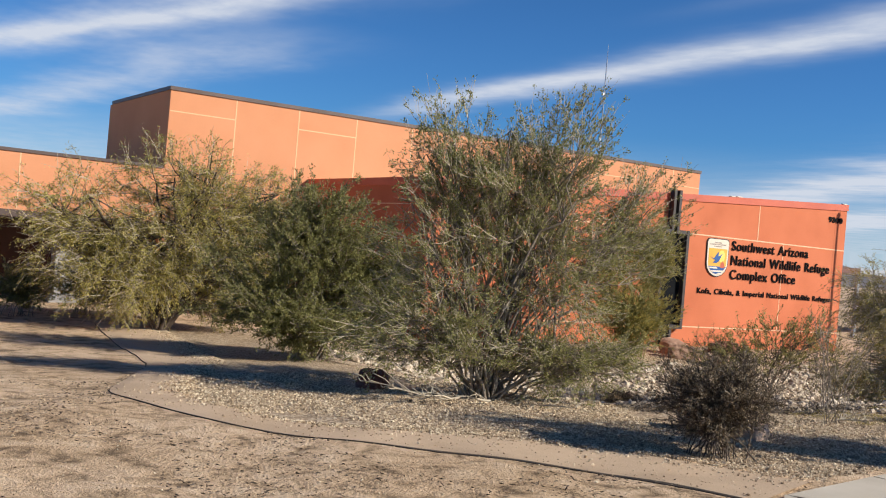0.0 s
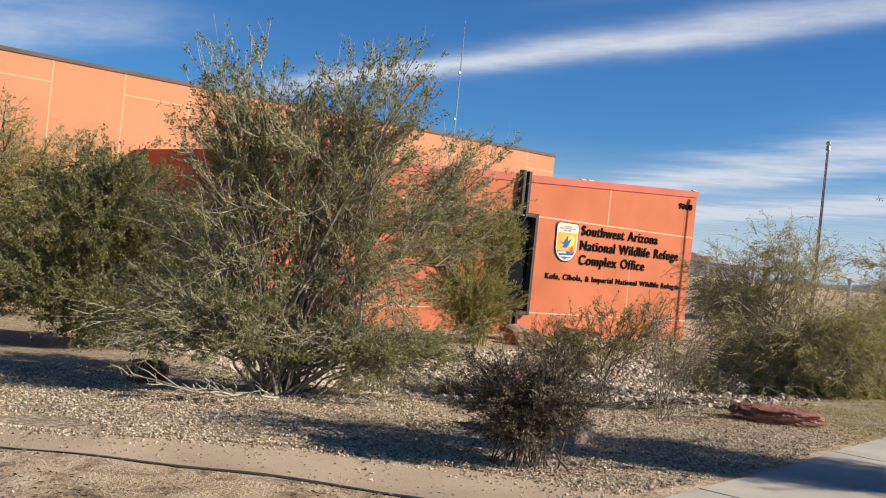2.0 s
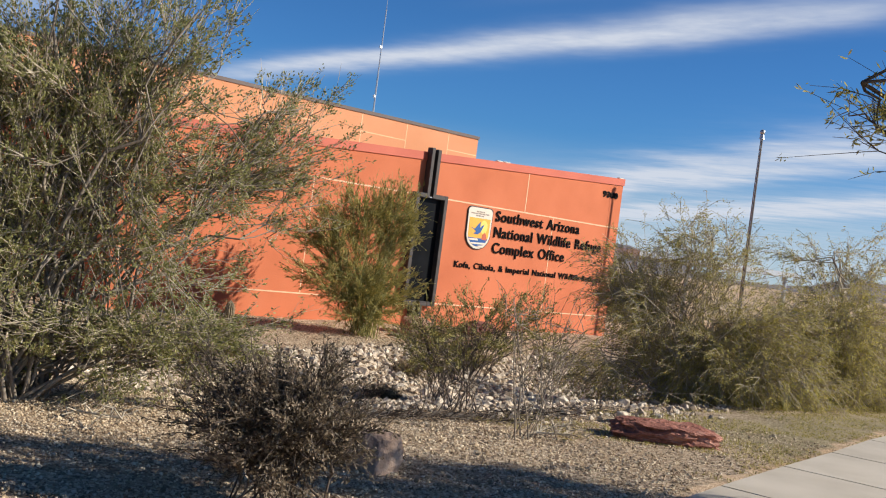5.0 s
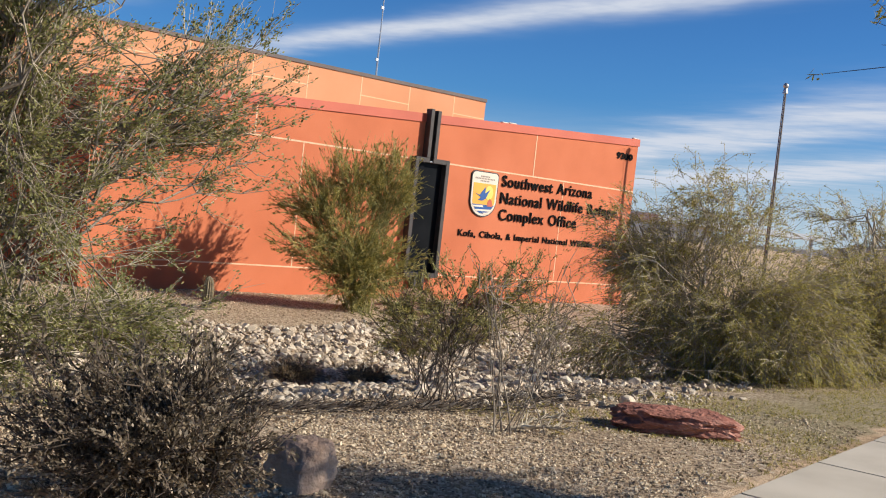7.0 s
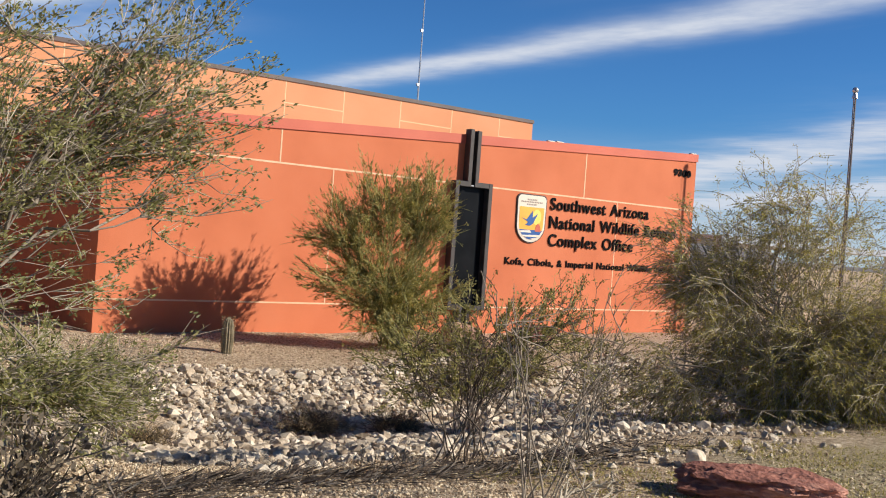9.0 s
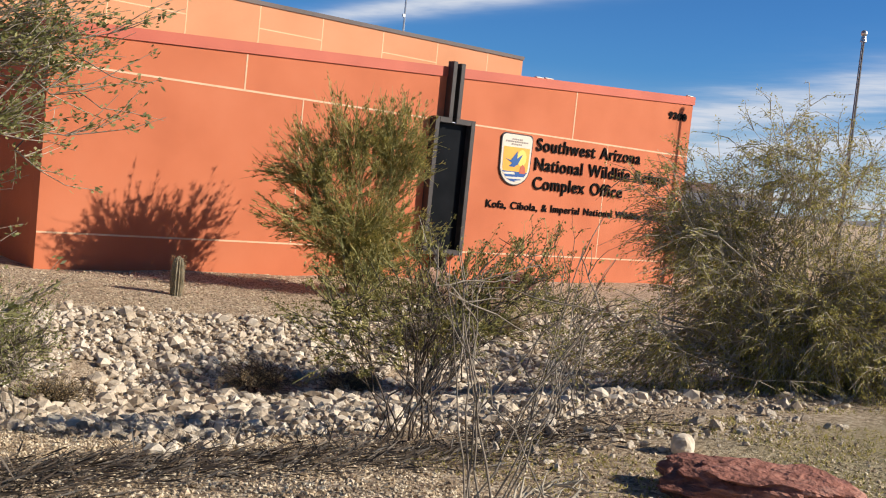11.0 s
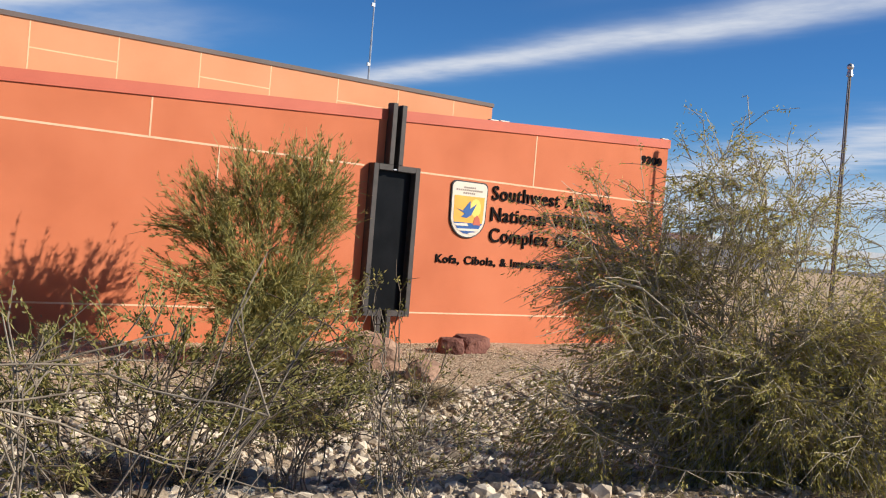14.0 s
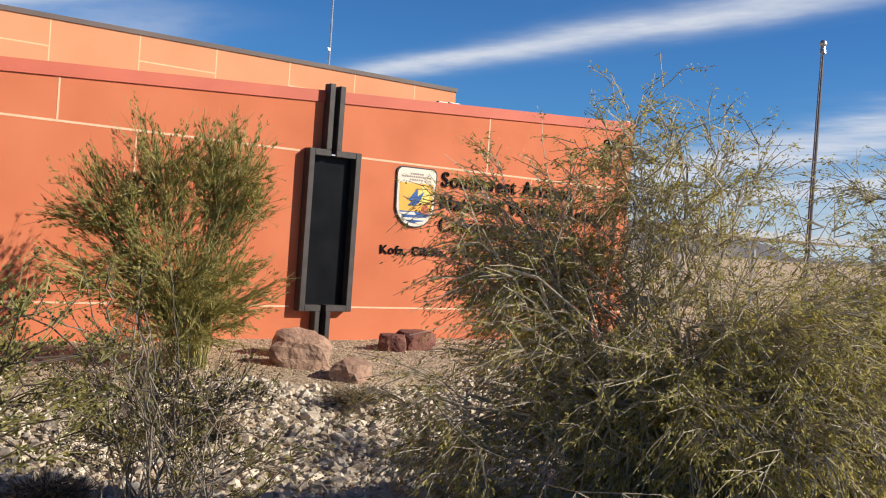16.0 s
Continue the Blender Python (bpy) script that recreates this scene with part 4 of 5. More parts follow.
plant("creosote_bush", "darker creosote bush rising from the rocks", "shrub", (2.3, -10.6),
      [(2.5, -10.5, 0.4, 0.5, 0.5, 0.42), (2.0, -10.7, 0.92, 0.35, 0.35, 0.32)],
      limbs=9, subs=5, twigs=6, leaves=11, twig_len=0.17, leaf=(0.020, 0.011), r0=0.007, wood=BARK_GREY, twig_mat=BARK_DARK, leaf_mat=LEAF_CREO, seed=26, shell=0.65, puff=0.012, spray=0.5, group="creosote bushes")
plant("creosote_bush", "thin creosote bush with bare lower stems on the swale's slope", "shrub", (3.4, -7.6),
      [(3.2, -7.6, 0.1, 0.7, 0.6, 0.55), (3.95, -7.4, 0.0, 0.6, 0.5, 0.5)],
      limbs=18, subs=6, twigs=7, leaves=13, twig_len=0.2, leaf=(0.026, 0.013), r0=0.009, wood=BARK_GREY, twig_mat=BARK_DARK, leaf_mat=LEAF_CREO, seed=27, shell=0.55, puff=0.015, group="creosote bushes")
plant("weeping_mesquite", "large spreading mesquite with drooping olive foliage to the ground", "tree", (6.3, -9.9),
      [(6.3, -9.8, 2.2, 0.9, 1.0, 0.55, 0.5), (5.6, -9.2, 1.45, 0.75, 0.9, 0.6, 0.85), (4.9, -9.3, 0.1, 0.5, 0.6, 0.5, 0.5), (5.9, -9.8, 0.5, 1.05, 1.0, 0.7, 1.1), (7.0, -10.5, 0.9, 1.2, 1.1, 0.9, 1.5), (6.4, -10.8, 0.15, 1.4, 0.9, 0.45, 0.9), (6.0, -10.4, 0.3, 0.75, 0.7, 0.55, 0.8), (6.6, -11.4, 0.35, 1.0, 0.6, 0.5, 0.9)],
      limbs=56, subs=10, twigs=15, leaves=19, twig_len=0.42, leaf=(0.042, 0.0108), r0=0.024, wood=TWIG_PALE, twig_mat=TWIG_PALE, leaf_mat=LEAF_MESQ, seed=17, droop=0.6, base_spread=0.3, puff=0.024, twig_r=0.0045, spray=0.5, top=2.85, group="weeping mesquites")
plant("weeping_mesquite", "broad mesquite with pale twigs and drooping olive leaves beside the flagpole", "tree", (9.2, -10.4),
      [(8.4, -10.0, 2.35, 1.2, 1.1, 0.6, 0.4), (10.4, -10.0, 2.25, 1.4, 1.2, 0.65, 0.45), (8.6, -11.0, 0.95, 1.4, 1.0, 0.9, 1.6), (10.6, -11.1, 0.95, 1.5, 1.0, 0.9, 1.6), (9.2, -11.4, 0.2, 1.9, 0.8, 0.5, 1.2)],
      limbs=44, subs=10, twigs=15, leaves=19, twig_len=0.43, leaf=(0.044, 0.0115), r0=0.027, wood=TWIG_PALE, twig_mat=TWIG_PALE, leaf_mat=LEAF_MESQ, seed=18, droop=0.55, base_spread=0.3, wob=0.02, puff=0.024, twig_r=0.0045, spray=0.5, top=2.95, group="weeping mesquites")
plant("grey_shrub", "small grey-green bush at the head of the riprap", "shrub", (-1.3, -8.9),
      [(-1.3, -8.9, 0.15, 0.55, 0.5, 0.42)], limbs=13, subs=6, twigs=7, leaves=12, twig_len=0.18, leaf=(0.026, 0.012), r0=0.008, leaf_mat=LEAF_OLIVE, seed=28, shell=0.3, puff=0.012)
plant("cane_shrub", "tall bare pale canes with sparse leaves", "shrub", (-0.1, -12.5),
      [(-0.35, -12.45, 0.95, 0.40, 0.3, 0.38), (0.30, -12.55, 0.95, 0.38, 0.3, 0.38)], limbs=10, subs=2, twigs=3, leaves=7, twig_len=0.16, leaf=(0.02, 0.010), r0=0.0075, wood=BARK_GREY, leaf_mat=LEAF_CREO, seed=29, shell=0.6, lift=0.05, wob=0.012, base_spread=0.08)
for i, (bx, by, s) in enumerate(((2.1, -6.5, 1.0), (3.0, -6.9, 0.8), (-0.2, -7.0, 0.6), (5.2, -5.0, 0.7), (7.3, -4.6, 0.8))):
    bz = zg(bx, by)
    plant("dry_mat", "low brown dried mat plant among the rocks", "shrub", (bx, by), [(bx, by, bz + 0.14 * s, 0.6 * s, 0.5 * s, 0.16 * s)],
          limbs=14, subs=6, twigs=7, leaves=9, twig_len=0.14, leaf=(0.022, 0.007), r0=0.006, wood=BARK_DARK, leaf_mat=LEAF_DRY, seed=40 + i, shell=0.2, puff=0.015, group="dry mat plants")
plant("mesquite_tree", "spreading mesquite whose nearly bare branches overhang the walk", "tree", (2.4, -18.8),
      [(-0.4, -16.8, 3.5, 0.8, 0.45, 0.4, 1.0), (0.7, -17.4, 3.5, 0.9, 0.45, 0.4, 1.1), (2.6, -18.1, 3.5, 0.9, 0.4, 0.4, 1.2), (3.0, -19.6, 3.6, 1.0, 0.7, 0.45, 1.2), (-1.0, -15.8, 2.65, 0.8, 0.5, 0.28, 0.5)], limbs=34, subs=9, twigs=8, leaves=10, twig_len=0.35, leaf=(0.05, 0.013), r0=0.036, wood=BARK_DARK, leaf_mat=LEAF_MESQ, seed=31, droop=0.15, base_spread=0.05, wob=0.05)
for i, (bx, by, h) in enumerate(((-6.4, 2.2, 1.1), (-5.0, 2.8, 1.2), (-7.9, 2.6, 1.0), (-3.4, 2.4, 1.2), (-9.4, 3.4, 0.9))):
    bz = zg(bx, by)
    plant("porch_shrub", "low dark green shrub in the shade of the porch", "shrub", (bx, by), [(bx, by, bz + h * 0.55, 0.8, 0.6, h * 0.5)],
          limbs=20, subs=7, twigs=8, leaves=18, twig_len=0.2, leaf=(0.035, 0.018), r0=0.008, leaf_mat=LEAF_GREEN, seed=50 + i, shell=0.3, group="porch shrubs")


# dead branches under the tall shrub
def dead_branch(x, y, turn, size, seed):
    rng = np.random.default_rng(seed)
    root = empty("dead_branch", x, y, zg(x, y), "bleached dead branch lying under the tall shrub", "branch", "dead branches")
    segs, side = [], []
    main = np.array([x, y, zg(x, y) + 0.04])
    ang = radians(turn)
    line = [main]
    for k in range(6):
        ang += rng.normal(0, 0.25)
        nxt = line[-1] + np.array([math.cos(ang), math.sin(ang), rng.normal(0.12, 0.12)]) * size / 6
        nxt[2] = max(nxt[2], zg(nxt[0], nxt[1]) + 0.02)
        segs.append((*line[-1], *nxt, 0.014 * (1 - k / 8), 0.014 * (1 - (k + 1) / 8)))
        line.append(nxt)
        for _ in range(2):
            a2 = ang + rng.choice([-1, 1]) * rng.uniform(0.4, 1.1)
            e = nxt + np.array([math.cos(a2), math.sin(a2), rng.uniform(-0.1, 0.7)]) * size * rng.uniform(0.15, 0.35)
            e[2] = max(e[2], zg(e[0], e[1]) + 0.02)
            m = (nxt + e) / 2 + rng.normal(0, 0.03, 3)
            side.append([(*nxt, *m, 0.007, 0.005), (*m, *e, 0.005, 0.002)])
    V, F = tubes(segs, 5)
    under(mesh_part("stem", V, F, TWIG_PALE, smooth=True), root)
    for pair in side:
        V, F = tubes(pair, 5)
        under(mesh_part("twig", V, F, TWIG_PALE, smooth=True), root)


for i, (x, y, a, s) in enumerate(((-4.4, -10.9, 205, 1.0), (-4.7, -11.1, 175, 0.9), (-4.2, -11.2, 230, 0.8), (-3.7, -11.3, 280, 0.7), (-0.05, -12.5, -30, 0.5), (0.0, -12.5, -12, 0.45), (0.1, -12.45, 5, 0.4))):
    dead_branch(x, y, a, s, 70 + i)


# ---- rocks ----
def rock_shape(rng, seed_off, flat=1.0, cuts=2, rough=0.16, squash=0.5):
    bm = bmesh.new()
    bmesh.ops.create_icosphere(bm, subdivisions=cuts, radius=0.5)
    off = Vector((seed_off * 3.1, seed_off * 1.7, seed_off * 0.9))
    for v in bm.verts:
        n1 = noise.noise(v.co * 2.0 + off)
        n2 = noise.noise(v.co * 5.0 + off)
        v.co = v.co * (1 + rough * 2 * n1 + rough * 0.9 * n2 + rough * 0.35 * noise.noise(v.co * 12.0 + off))
        for k in range(3):                                   # broken, near-flat faces
            lim = (0.40, 0.36, 0.34)[k] * (1 + 0.2 * noise.noise(off * (k + 1)))
            if abs(v.co[k]) > lim:
                v.co[k] = math.copysign(lim + (abs(v.co[k]) - lim) * squash * 0.4, v.co[k])
    return bm


def rock(name, label, x, y, sx, sy, sz, turn, material, seed, sink=0.25, tilt=0.0, cuts=4, group="", sharp=0.5, crag=0.0):
    bm = rock_shape(None, seed, cuts=cuts, squash=sharp)
    for v in bm.verts:
        if crag:                                             # broken ledges along the sides, a pitted top
            ledge = round(4 * noise.noise(Vector((v.co.x * 5, v.co.y * 5, v.co.z * 9 + seed)))) / 4
            v.co.x *= 1 + crag * ledge
            v.co.y *= 1 + crag * 1.6 * ledge
            v.co.z *= 1 + crag * (0.8 * noise.noise(v.co * 6) + 0.5 * noise.noise(v.co * 17))
        v.co = Vector((v.co.x * sx, v.co.y * sy, v.co.z * sz)) * 1.25
    me = bpy.data.meshes.new(name)
    bm.to_mesh(me)
    bm.free()
    me.materials.append(material)
    ob = tagged(new(name, me), label, "rock", group)
    ob.matrix_world = pose(x, y, zg(x, y) + sz * (0.5 - sink), tilt, 0, turn)
    return ob


rock("red_slab", "flat brick-red sandstone slab lying on the weedy gravel", 1.43, -12.92, 0.93, 0.44, 0.25, -50, RED_ROCK, 5, 0.26, 4, cuts=5, sharp=0.2, crag=0.2)
rock("boulder", "large tan boulder at the foot of the steel frame", 8.25, -1.75, 0.88, 0.62, 0.62, 20, BROWN_ROCK, 7, 0.36, 14, cuts=3, sharp=0.15, crag=0.10, group="boulders by the wall")
rock("boulder", "split brown boulder below the steel frame", 7.75, -2.55, 0.80, 0.55, 0.50, -30, BROWN_ROCK, 9, 0.36, -12, cuts=3, sharp=0.15, crag=0.10, group="boulders by the wall")
rock("boulder", "small tan boulder on the gravel slope", 8.0, -3.45, 0.60, 0.45, 0.40, 40, BROWN_ROCK, 11, 0.36, 8, cuts=3, sharp=0.15, crag=0.10, group="boulders by the wall")
rock("boulder", "dark red-brown boulder against the stucco wall", 10.6, -1.3, 0.68, 0.55, 0.46, 10, DARK_ROCK, 13, 0.3, 6, cuts=3, sharp=0.3, crag=0.10, group="boulders by the wall")
rock("boulder", "dark brown boulder against the stucco wall", 10.05, -1.5, 0.52, 0.45, 0.40, 60, DARK_ROCK, 15, 0.3, cuts=3, sharp=0.3, crag=0.10, group="boulders by the wall")
rock("boulder", "grey weathered boulder beside the dark shrub", -2.45, -13.28, 0.36, 0.3, 0.36, 15, GREY_ROCK, 17, 0.3, sharp=0.5, crag=0.08)
rock("boulder", "low tan boulder behind the dark shrub", -2.62, -12.75, 0.5, 0.36, 0.34, 70, GREY_ROCK, 19, 0.3, sharp=0.5, crag=0.08)
rock("boulder", "dark reddish rock under the tall shrub", -4.75, -9.6, 0.34, 0.3, 0.30, 30, DARK_ROCK, 21, 0.3, sharp=1.6)
rock("boulder", "white angular stone near the red slab", 1.95, -12.02, 0.15, 0.13, 0.15, 30, STONE_WHITE, 23, 0.25, cuts=3, sharp=1.6)


def cactus(x, y, h, r):
    z = zg(x, y)
    root = empty("barrel_cactus", x, y, z, "short ribbed columnar cactus on the gravel berm", "cactus")
    ribs, rows = 14, 14
    V, F = [], []
    for k in range(rows + 1):
        f = k / rows
        rr = r * (0.85 + 0.25 * math.sin(math.pi * min(f * 1.1, 1))) * (1 if f < 0.82 else math.sqrt(max(1 - ((f - 0.82) / 0.18) ** 2, 0.02)))
        for s in range(ribs * 2):
            a = math.pi * s / ribs
            q = rr * (1.0 if s % 2 == 0 else 0.80)
            V.append((x + q * math.cos(a), y + q * math.sin(a), z - 0.03 + f * h))
    n = ribs * 2
    for k in range(rows):
        for s in range(n):
            F.append((k * n + s, k * n + (s + 1) % n, (k + 1) * n + (s + 1) % n, (k + 1) * n + s))
    under(mesh_part("stem", V, F, CACTUS), root)
    rng = np.random.default_rng(5)
    pos, way = [], []
    for s in range(0, n, 2):
        a = math.pi * s / ribs
        for f in np.linspace(0.08, 0.97, 16):
            for _ in range(4):
                pos.append((x + r * 1.02 * math.cos(a), y + r * 1.02 * math.sin(a), z + f * h * 0.97))
                way.append((math.cos(a) + rng.normal(0, 0.6), math.sin(a) + rng.normal(0, 0.6), rng.normal(0.2, 0.6)))
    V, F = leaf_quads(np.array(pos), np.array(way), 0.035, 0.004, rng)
    under(mesh_part("spine_cover", V, F, LEAF_DRY), root)


cactus(2.94, -2.61, 0.58, 0.085)


# ---- small stones ----
def hull_triangles():
    """The faces of a cube with its corners cut off, as triangles."""
    bm = bmesh.new()
    for q in [(a, b, 0) for a in (-1, 1) for b in (-1, 1)] + [(a, 0, b) for a in (-1, 1) for b in (-1, 1)] + [(0, a, b) for a in (-1, 1) for b in (-1, 1)]:
        bm.verts.new(q)
    bm.verts.index_update()
    bmesh.ops.convex_hull(bm, input=bm.verts)
    bmesh.ops.triangulate(bm, faces=bm.faces)
    bm.verts.index_update()
    out = np.array([[v.index for v in f.verts] for f in bm.faces])
    bm.free()
    return out


BLOCK_TRI = hull_triangles()


def soup(points, sizes, rng, shape):
    """Many small stones in one mesh, each turned and stretched its own way."""
    if shape == "octa":
        base = np.array([(1, 0, 0), (-1, 0, 0), (0, 1, 0), (0, -1, 0), (0, 0, 1), (0, 0, -1)], float)
        tri = np.array([(0, 2, 4), (2, 1, 4), (1, 3, 4), (3, 0, 4), (2, 0, 5), (1, 2, 5), (3, 1, 5), (0, 3, 5)])
    elif shape == "block":
        base = np.array([(a, b, 0) for a in (-1, 1) for b in (-1, 1)] + [(a, 0, b) for a in (-1, 1) for b in (-1, 1)] + [(0, a, b) for a in (-1, 1) for b in (-1, 1)], float) * 0.72
        tri = BLOCK_TRI
    else:
        g = (1 + 5 ** 0.5) / 2
        base = np.array([(-1, g, 0), (1, g, 0), (-1, -g, 0), (1, -g, 0), (0, -1, g), (0, 1, g), (0, -1, -g), (0, 1, -g), (g, 0, -1), (g, 0, 1), (-g, 0, -1), (-g, 0, 1)], float) / 1.9
        tri = np.array([(0, 11, 5), (0, 5, 1), (0, 1, 7), (0, 7, 10), (0, 10, 11), (1, 5, 9), (5, 11, 4), (11, 10, 2), (10, 7, 6), (7, 1, 8), (3, 9, 4), (3, 4, 2), (3, 2, 6), (3, 6, 8), (3, 8, 9), (4, 9, 5), (2, 4, 11), (6, 2, 10), (8, 6, 7), (9, 8, 1)])
    n = len(points)
    k = len(base)
    q = rng.standard_normal((n, 4))
    q /= np.linalg.norm(q, axis=1)[:, None]
    w, x, y, z = q.T
    R = np.stack([1 - 2 * (y * y + z * z), 2 * (x * y - z * w), 2 * (x * z + y * w), 2 * (x * y + z * w), 1 - 2 * (x * x + z * z), 2 * (y * z - x * w), 2 * (x * z - y * w), 2 * (y * z + x * w), 1 - 2 * (x * x + y * y)], 1).reshape(n, 3, 3)
    local = base[None] * rng.uniform(0.86, 1.14, (n, k, 1)) * rng.uniform(0.5, 1.25, (n, 1, 3))
    V = np.einsum("nij,nkj->nki", R, local) * np.array([1, 1, 0.8]) * sizes[:, None, None] + points[:, None, :]
    F = (tri[None] + (np.arange(n) * k)[:, None, None]).reshape(-1, 3)
    return V.reshape(-1, 3), F


rng = np.random.default_rng(21)


def scatter(n, x0, x1, y0, y1, keep):
    p = np.c_[rng.uniform(x0, x1, n), rng.uniform(y0, y1, n)]
    return p[keep(p[:, 0], p[:, 1])]


def patchy(x, y, s=1.0, o=0.0):
    return np.sin(1.9 * s * x + o) * np.sin(1.6 * s * y + 1.3 + o) + 0.5 * np.sin(4.1 * s * x + 2.1) * np.sin(3.3 * s * y + o)


def riprap_keep(x, y):
    west = -1.9 - 0.25 * (y + 6.5) + 0.2 * np.sin(3 * y)
    north = -3.45 + 0.35 * np.sin(1.3 * x) - 0.25 * smooth(3, 6, x)
    south = -10.7 - 0.10 * np.clip(x - 1, 0, 6) + 0.3 * np.sin(2.1 * x + 1)
    return (x > west) & (y < north) & (y > south) & (x < 11) & (patchy(x, y) > -1.1) & (np.hypot(x - 2.3, (y + 6.5) * 1.5) > 0.55)


P = scatter(40000, -3, 11, -11.6, -3.4, riprap_keep)
front = smooth(-9.6, -10.6, P[:, 1]) * (0.45 + 0.3 * smooth(1.5, 3.5, P[:, 0]))
P = P[rng.random(len(P)) > front]                            # sand shows between the stones of the front edge
Pf = scatter(420, 0.9, 4.2, -12.25, -10.9, lambda x, y: rng.random(len(x)) < np.exp(-((y + 11.6 + 0.15 * np.sin(3 * x)) / 0.35) ** 2))
P = np.r_[P, Pf]
size = np.exp(rng.normal(-3.45, 0.5, len(P))).clip(0.012, 0.10)
size *= 1 - 0.3 * smooth(-9.3, -10.6, P[:, 1])
near = np.where((P[:, 1] < -8.9) & (P[:, 0] < 4.6) & (size > 0.032))[0][::-1][:290]
rest = np.setdiff1d(np.arange(len(P)), near)
pz = ground_z(P[:, 0], P[:, 1]) + size * 0.32
V, F = soup(np.c_[P, pz][rest], size[rest], rng, "block")
tagged(mesh_part("riprap", V, F, STONE_LOT), "pale angular riprap stones lining the drainage swale", "riprap", kind="stuff")
# bits of gravel over the berm, the bed and the bare soil
bed = np.array(GRAVEL_BED)
TRAIL_AREA = np.r_[no, ni[::-1]]
P2 = scatter(120000, -7.5, 3.5, -15.0, -8.0, lambda x, y: inside(bed, x, y) & (patchy(x, y, 0.7, 1.0) > -0.9) & (rng.random(len(x)) < np.where(x > 0.2, 0.35, 1.0)))
P3 = scatter(26000, -2.0, 12.0, -5.0, -0.05, lambda x, y: (y > -4.4) | (x < 0))
P4 = scatter(9000, -11, -4, -19.5, -8.5, lambda x, y: ~inside(bed, x, y))
k_ = rng.integers(0, 149, 9000)
P2 = np.r_[P2, ni[k_] + (no[k_] - ni[k_]) * (rng.exponential(0.16, 9000) * (0.6 + 0.5 * np.sin(k_ * 0.5) ** 2)).clip(0, 0.95)[:, None] + rng.normal(0, 0.03, (9000, 2))]
for pts_, lo, hi, nm, lbl in ((P2, 0.005, 0.013, "gravel", "tan and white pea gravel of the planting bed"), (P3, 0.006, 0.016, "gravel", "brown gravel on the berm under the sign wall"), (P4, 0.003, 0.009, "gravel", "scattered grit on the bare dirt")):
    s_ = rng.uniform(lo, hi, len(pts_)) * np.exp(rng.normal(0, 0.25, len(pts_)))
    V, F = soup(np.c_[pts_, ground_z(pts_[:, 0], pts_[:, 1]) + s_ * 0.35 + np.where(inside(TRAIL_AREA, pts_[:, 0], pts_[:, 1]), 0.02, 0.0)], s_, rng, "octa")
    tagged(mesh_part(nm, V, F, GRAVEL), lbl, "gravel", kind="stuff")
# weeds and dry litter
W = scatter(9000, 0.2, 9.0, -14.6, -11.2, lambda x, y: (x > 0.3 + 0.2 * np.sin(5 * y)) & (y > -14.35 + 0.2 * (x - 0.4)) & (patchy(x, y, 1.3) > -0.3))
pos = np.c_[np.repeat(W, 3, 0) + rng.normal(0, 0.012, (3 * len(W), 2)), np.repeat(ground_z(W[:, 0], W[:, 1]), 3)]
way = np.c_[rng.normal(0, 0.6, (len(pos), 2)), rng.uniform(0.4, 1.0, len(pos))]
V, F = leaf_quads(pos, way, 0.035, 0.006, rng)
tagged(mesh_part("weeds", V, F, LEAF_BROOM), "sparse short green weeds in the gravel", "weeds", kind="stuff")
Lr = scatter(15000, -10.5, -3.5, -19, -9, lambda x, y: ~inside(bed, x, y) & (patchy(x, y, 1.1, 2.0) > -0.1))
pos = np.c_[Lr, ground_z(Lr[:, 0], Lr[:, 1]) + 0.005]
way = np.c_[rng.normal(0, 1, (len(pos), 2)), rng.normal(0.05, 0.12, len(pos))]
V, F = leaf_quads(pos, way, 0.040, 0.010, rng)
tagged(mesh_part("leaf_litter", V, F, LITTER), "dry brown leaf litter on the dirt", "litter", kind="stuff")

# twig drift along the riprap; its extra darkness paints the shadow band there
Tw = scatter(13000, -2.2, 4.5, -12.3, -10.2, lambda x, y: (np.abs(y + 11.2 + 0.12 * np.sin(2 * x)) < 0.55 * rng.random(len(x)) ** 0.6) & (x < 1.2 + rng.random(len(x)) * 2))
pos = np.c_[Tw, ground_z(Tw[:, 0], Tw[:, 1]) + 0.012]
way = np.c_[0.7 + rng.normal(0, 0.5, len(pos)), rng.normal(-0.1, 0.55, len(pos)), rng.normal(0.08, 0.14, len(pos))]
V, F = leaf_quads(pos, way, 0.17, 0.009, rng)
tagged(mesh_part("twig_shade_litter", V, F, TWIG_SHADE_LITTER), "drift of dry twigs along the edge of the riprap, darkened to stand in for cast shadow", "litter", kind="stuff")

# ---- porch and far things ----
pale = empty("porch_column", -4.6, 6.3, -0.45, "pale grey plastered porch column", "column")
under(box_part("shaft", -4.95, -4.3, 6.05, 6.5, -0.5, 1.0, PALE_WALL, bevel=0.01), pale)
under(box_part("base_block", -5.05, -4.2, 5.95, 6.54, -0.6, -0.3, PALE_WALL, bevel=0.01), pale)
for x in (-8.6, -12.4):
    copy_thing(pale, Matrix.Translation((x, 6.3, -0.45)))


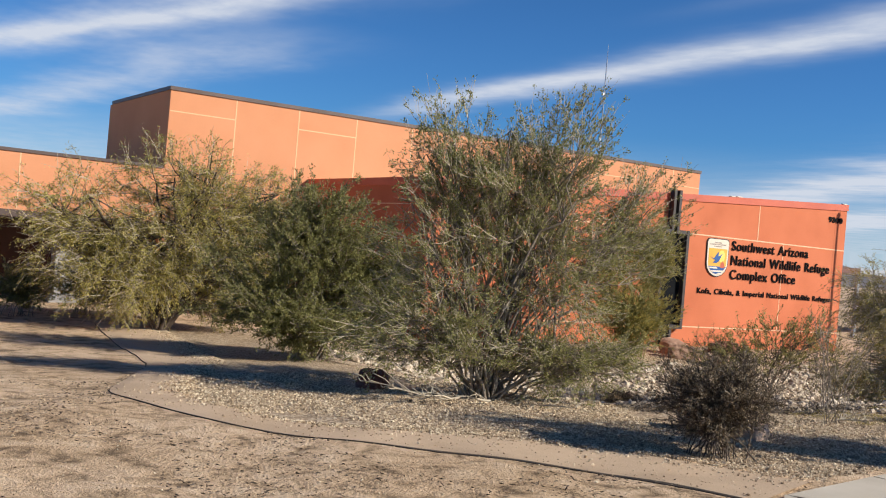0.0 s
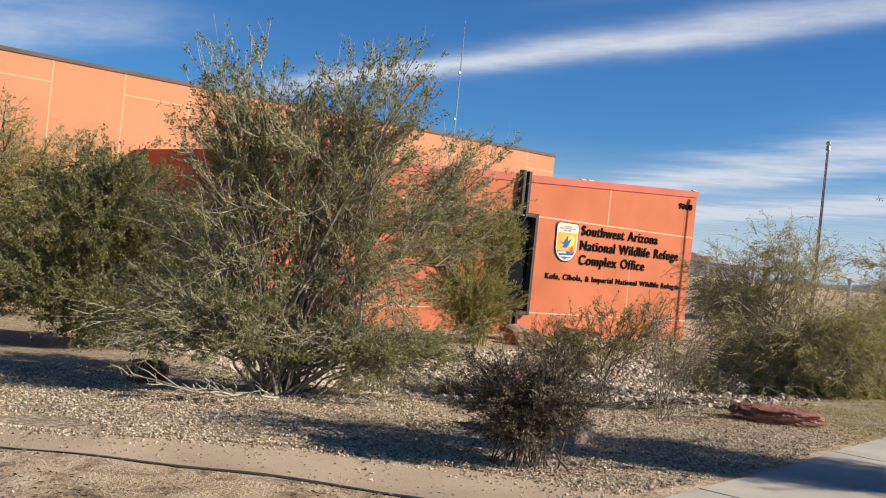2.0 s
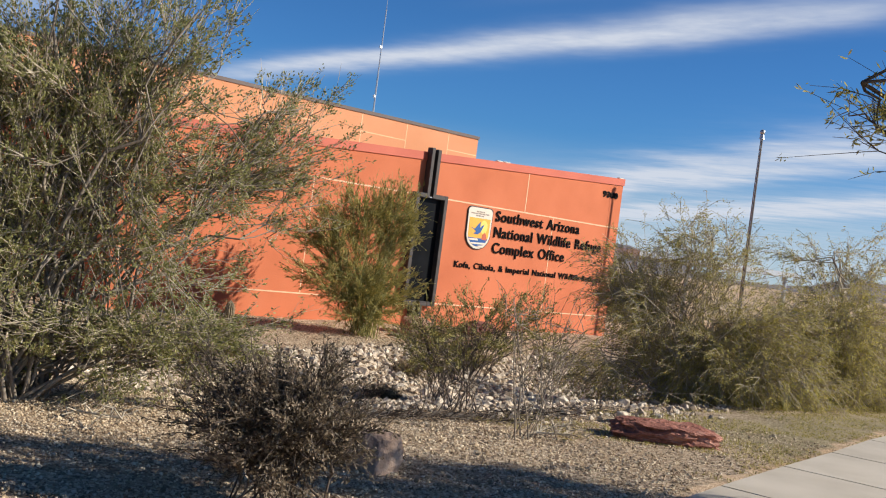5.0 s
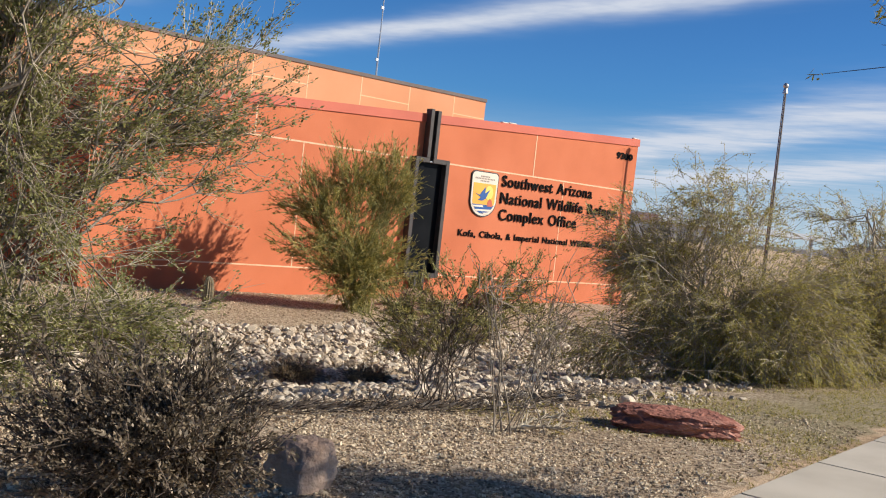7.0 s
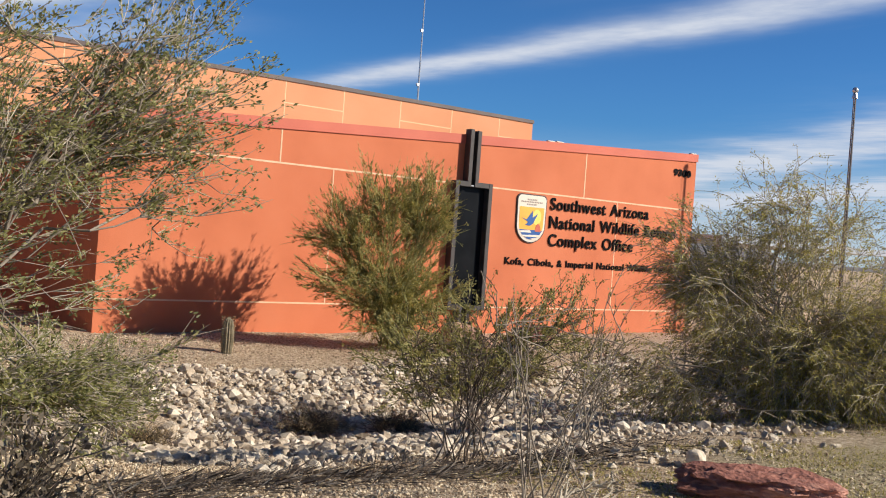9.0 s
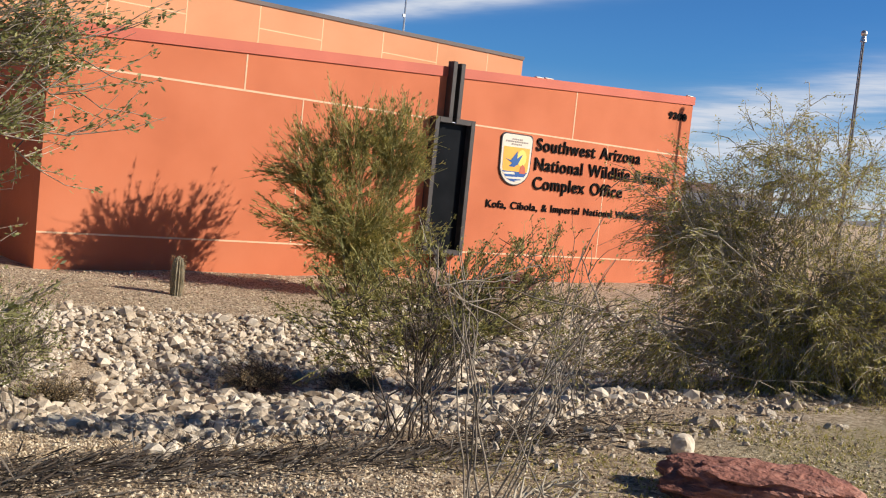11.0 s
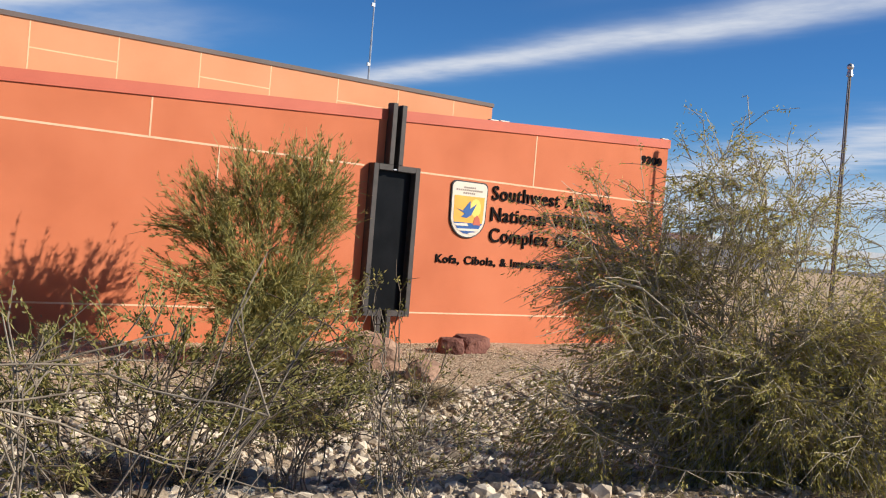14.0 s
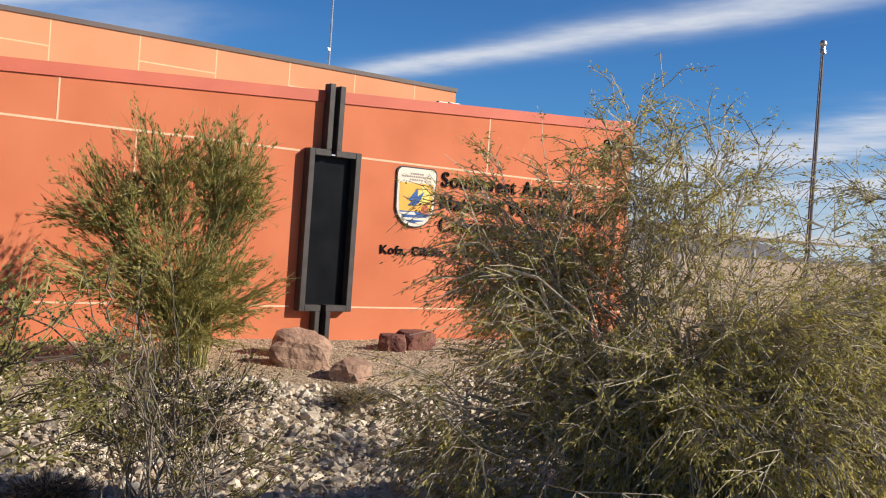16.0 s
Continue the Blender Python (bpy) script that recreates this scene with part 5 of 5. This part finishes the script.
def carport(x, y, w, d, h):
    g = zg(x, y)
    root = empty("shade_canopy", x, y, g, "grey flat-roofed metal shade canopy far beyond the wall", "carport")
    under(box_part("roof_deck", x, x + w, y, y + d, g + h, g + h + 0.22, GALV), root)
    for px, py in ((0.4, 0.4), (w - 0.4, 0.4), (0.4, d - 0.4), (w - 0.4, d - 0.4)):
        bm = bmesh.new()
        rod(bm, x + px, y + py, g - 0.1, g + h, 0.09, 0.09, 10)
        under(part("post", bm, GALV), root)


def coping_light(x0, x1):
    """A slim white strip lying on the coping."""
    x = (x0 + x1) / 2
    z = top_z(x)
    root = empty("coping_light", x, 0.06, z, "slim white strip lying along the red coping", "fitting", "coping fittings")
    under(box_part("white_strip", x0, x1, 0.02, 0.10, z + 0.004, z + 0.026, CREAM, bevel=0.006), root)
    for px in (x0 + 0.04, x1 - 0.10):
        under(box_part("foot", px, px + 0.06, 0.0, 0.12, z - 0.012, z + 0.004, GALV), root)


coping_light(11.80, 12.02)
coping_light(12.06, 12.30)
coping_light(16.80, 17.02)
carport(25.0, 5.0, 12, 6, 2.55)
hv, hf = [], []
rr = np.random.default_rng(8)
N = 160
for k in range(N):
    a = radians(-20 + 150 * k / (N - 1))
    h = 26 + 22 * math.sin(k * 0.21) + 14 * math.sin(k * 0.53 + 1) + 5 * rr.standard_normal()
    for dist, z in ((1500, -2), (1750, max(h, 6)), (2100, -2)):
        hv.append((dist * math.cos(a), dist * math.sin(a), z))
for k in range(N - 1):
    for j in range(2):
        hf.append((3 * k + j, 3 * k + j + 1, 3 * k + j + 4, 3 * k + j + 3))
tagged(mesh_part("backdrop_hills", hv, hf, HILL, smooth=True), "hazy grey-brown desert hills on the horizon", "hills", kind="structure")

# ---- the nearest riprap stones, one by one ----
riprap_near = tagged(new("riprap_edge"), "large pale angular stones along the edge of the swale", "riprap", kind="structure")
variants = []
for k in range(8):
    V, F = soup(np.zeros((1, 3)), np.ones(1), rng, "block")
    me = bpy.data.meshes.new("stone")
    me.from_pydata(V.tolist(), [], F.tolist())
    me.materials.append(STONE_WHITE)
    variants.append(me)
for k, i in enumerate(near):
    ob = new("stone", variants[k % 8])
    ob.parent = riprap_near
    ob.matrix_world = pose(P[i, 0], P[i, 1], pz[i], *(rng.uniform(0, 360, 3))) @ Matrix.Diagonal((size[i] * 1.15, size[i] * 0.95, size[i] * 0.8, 1))
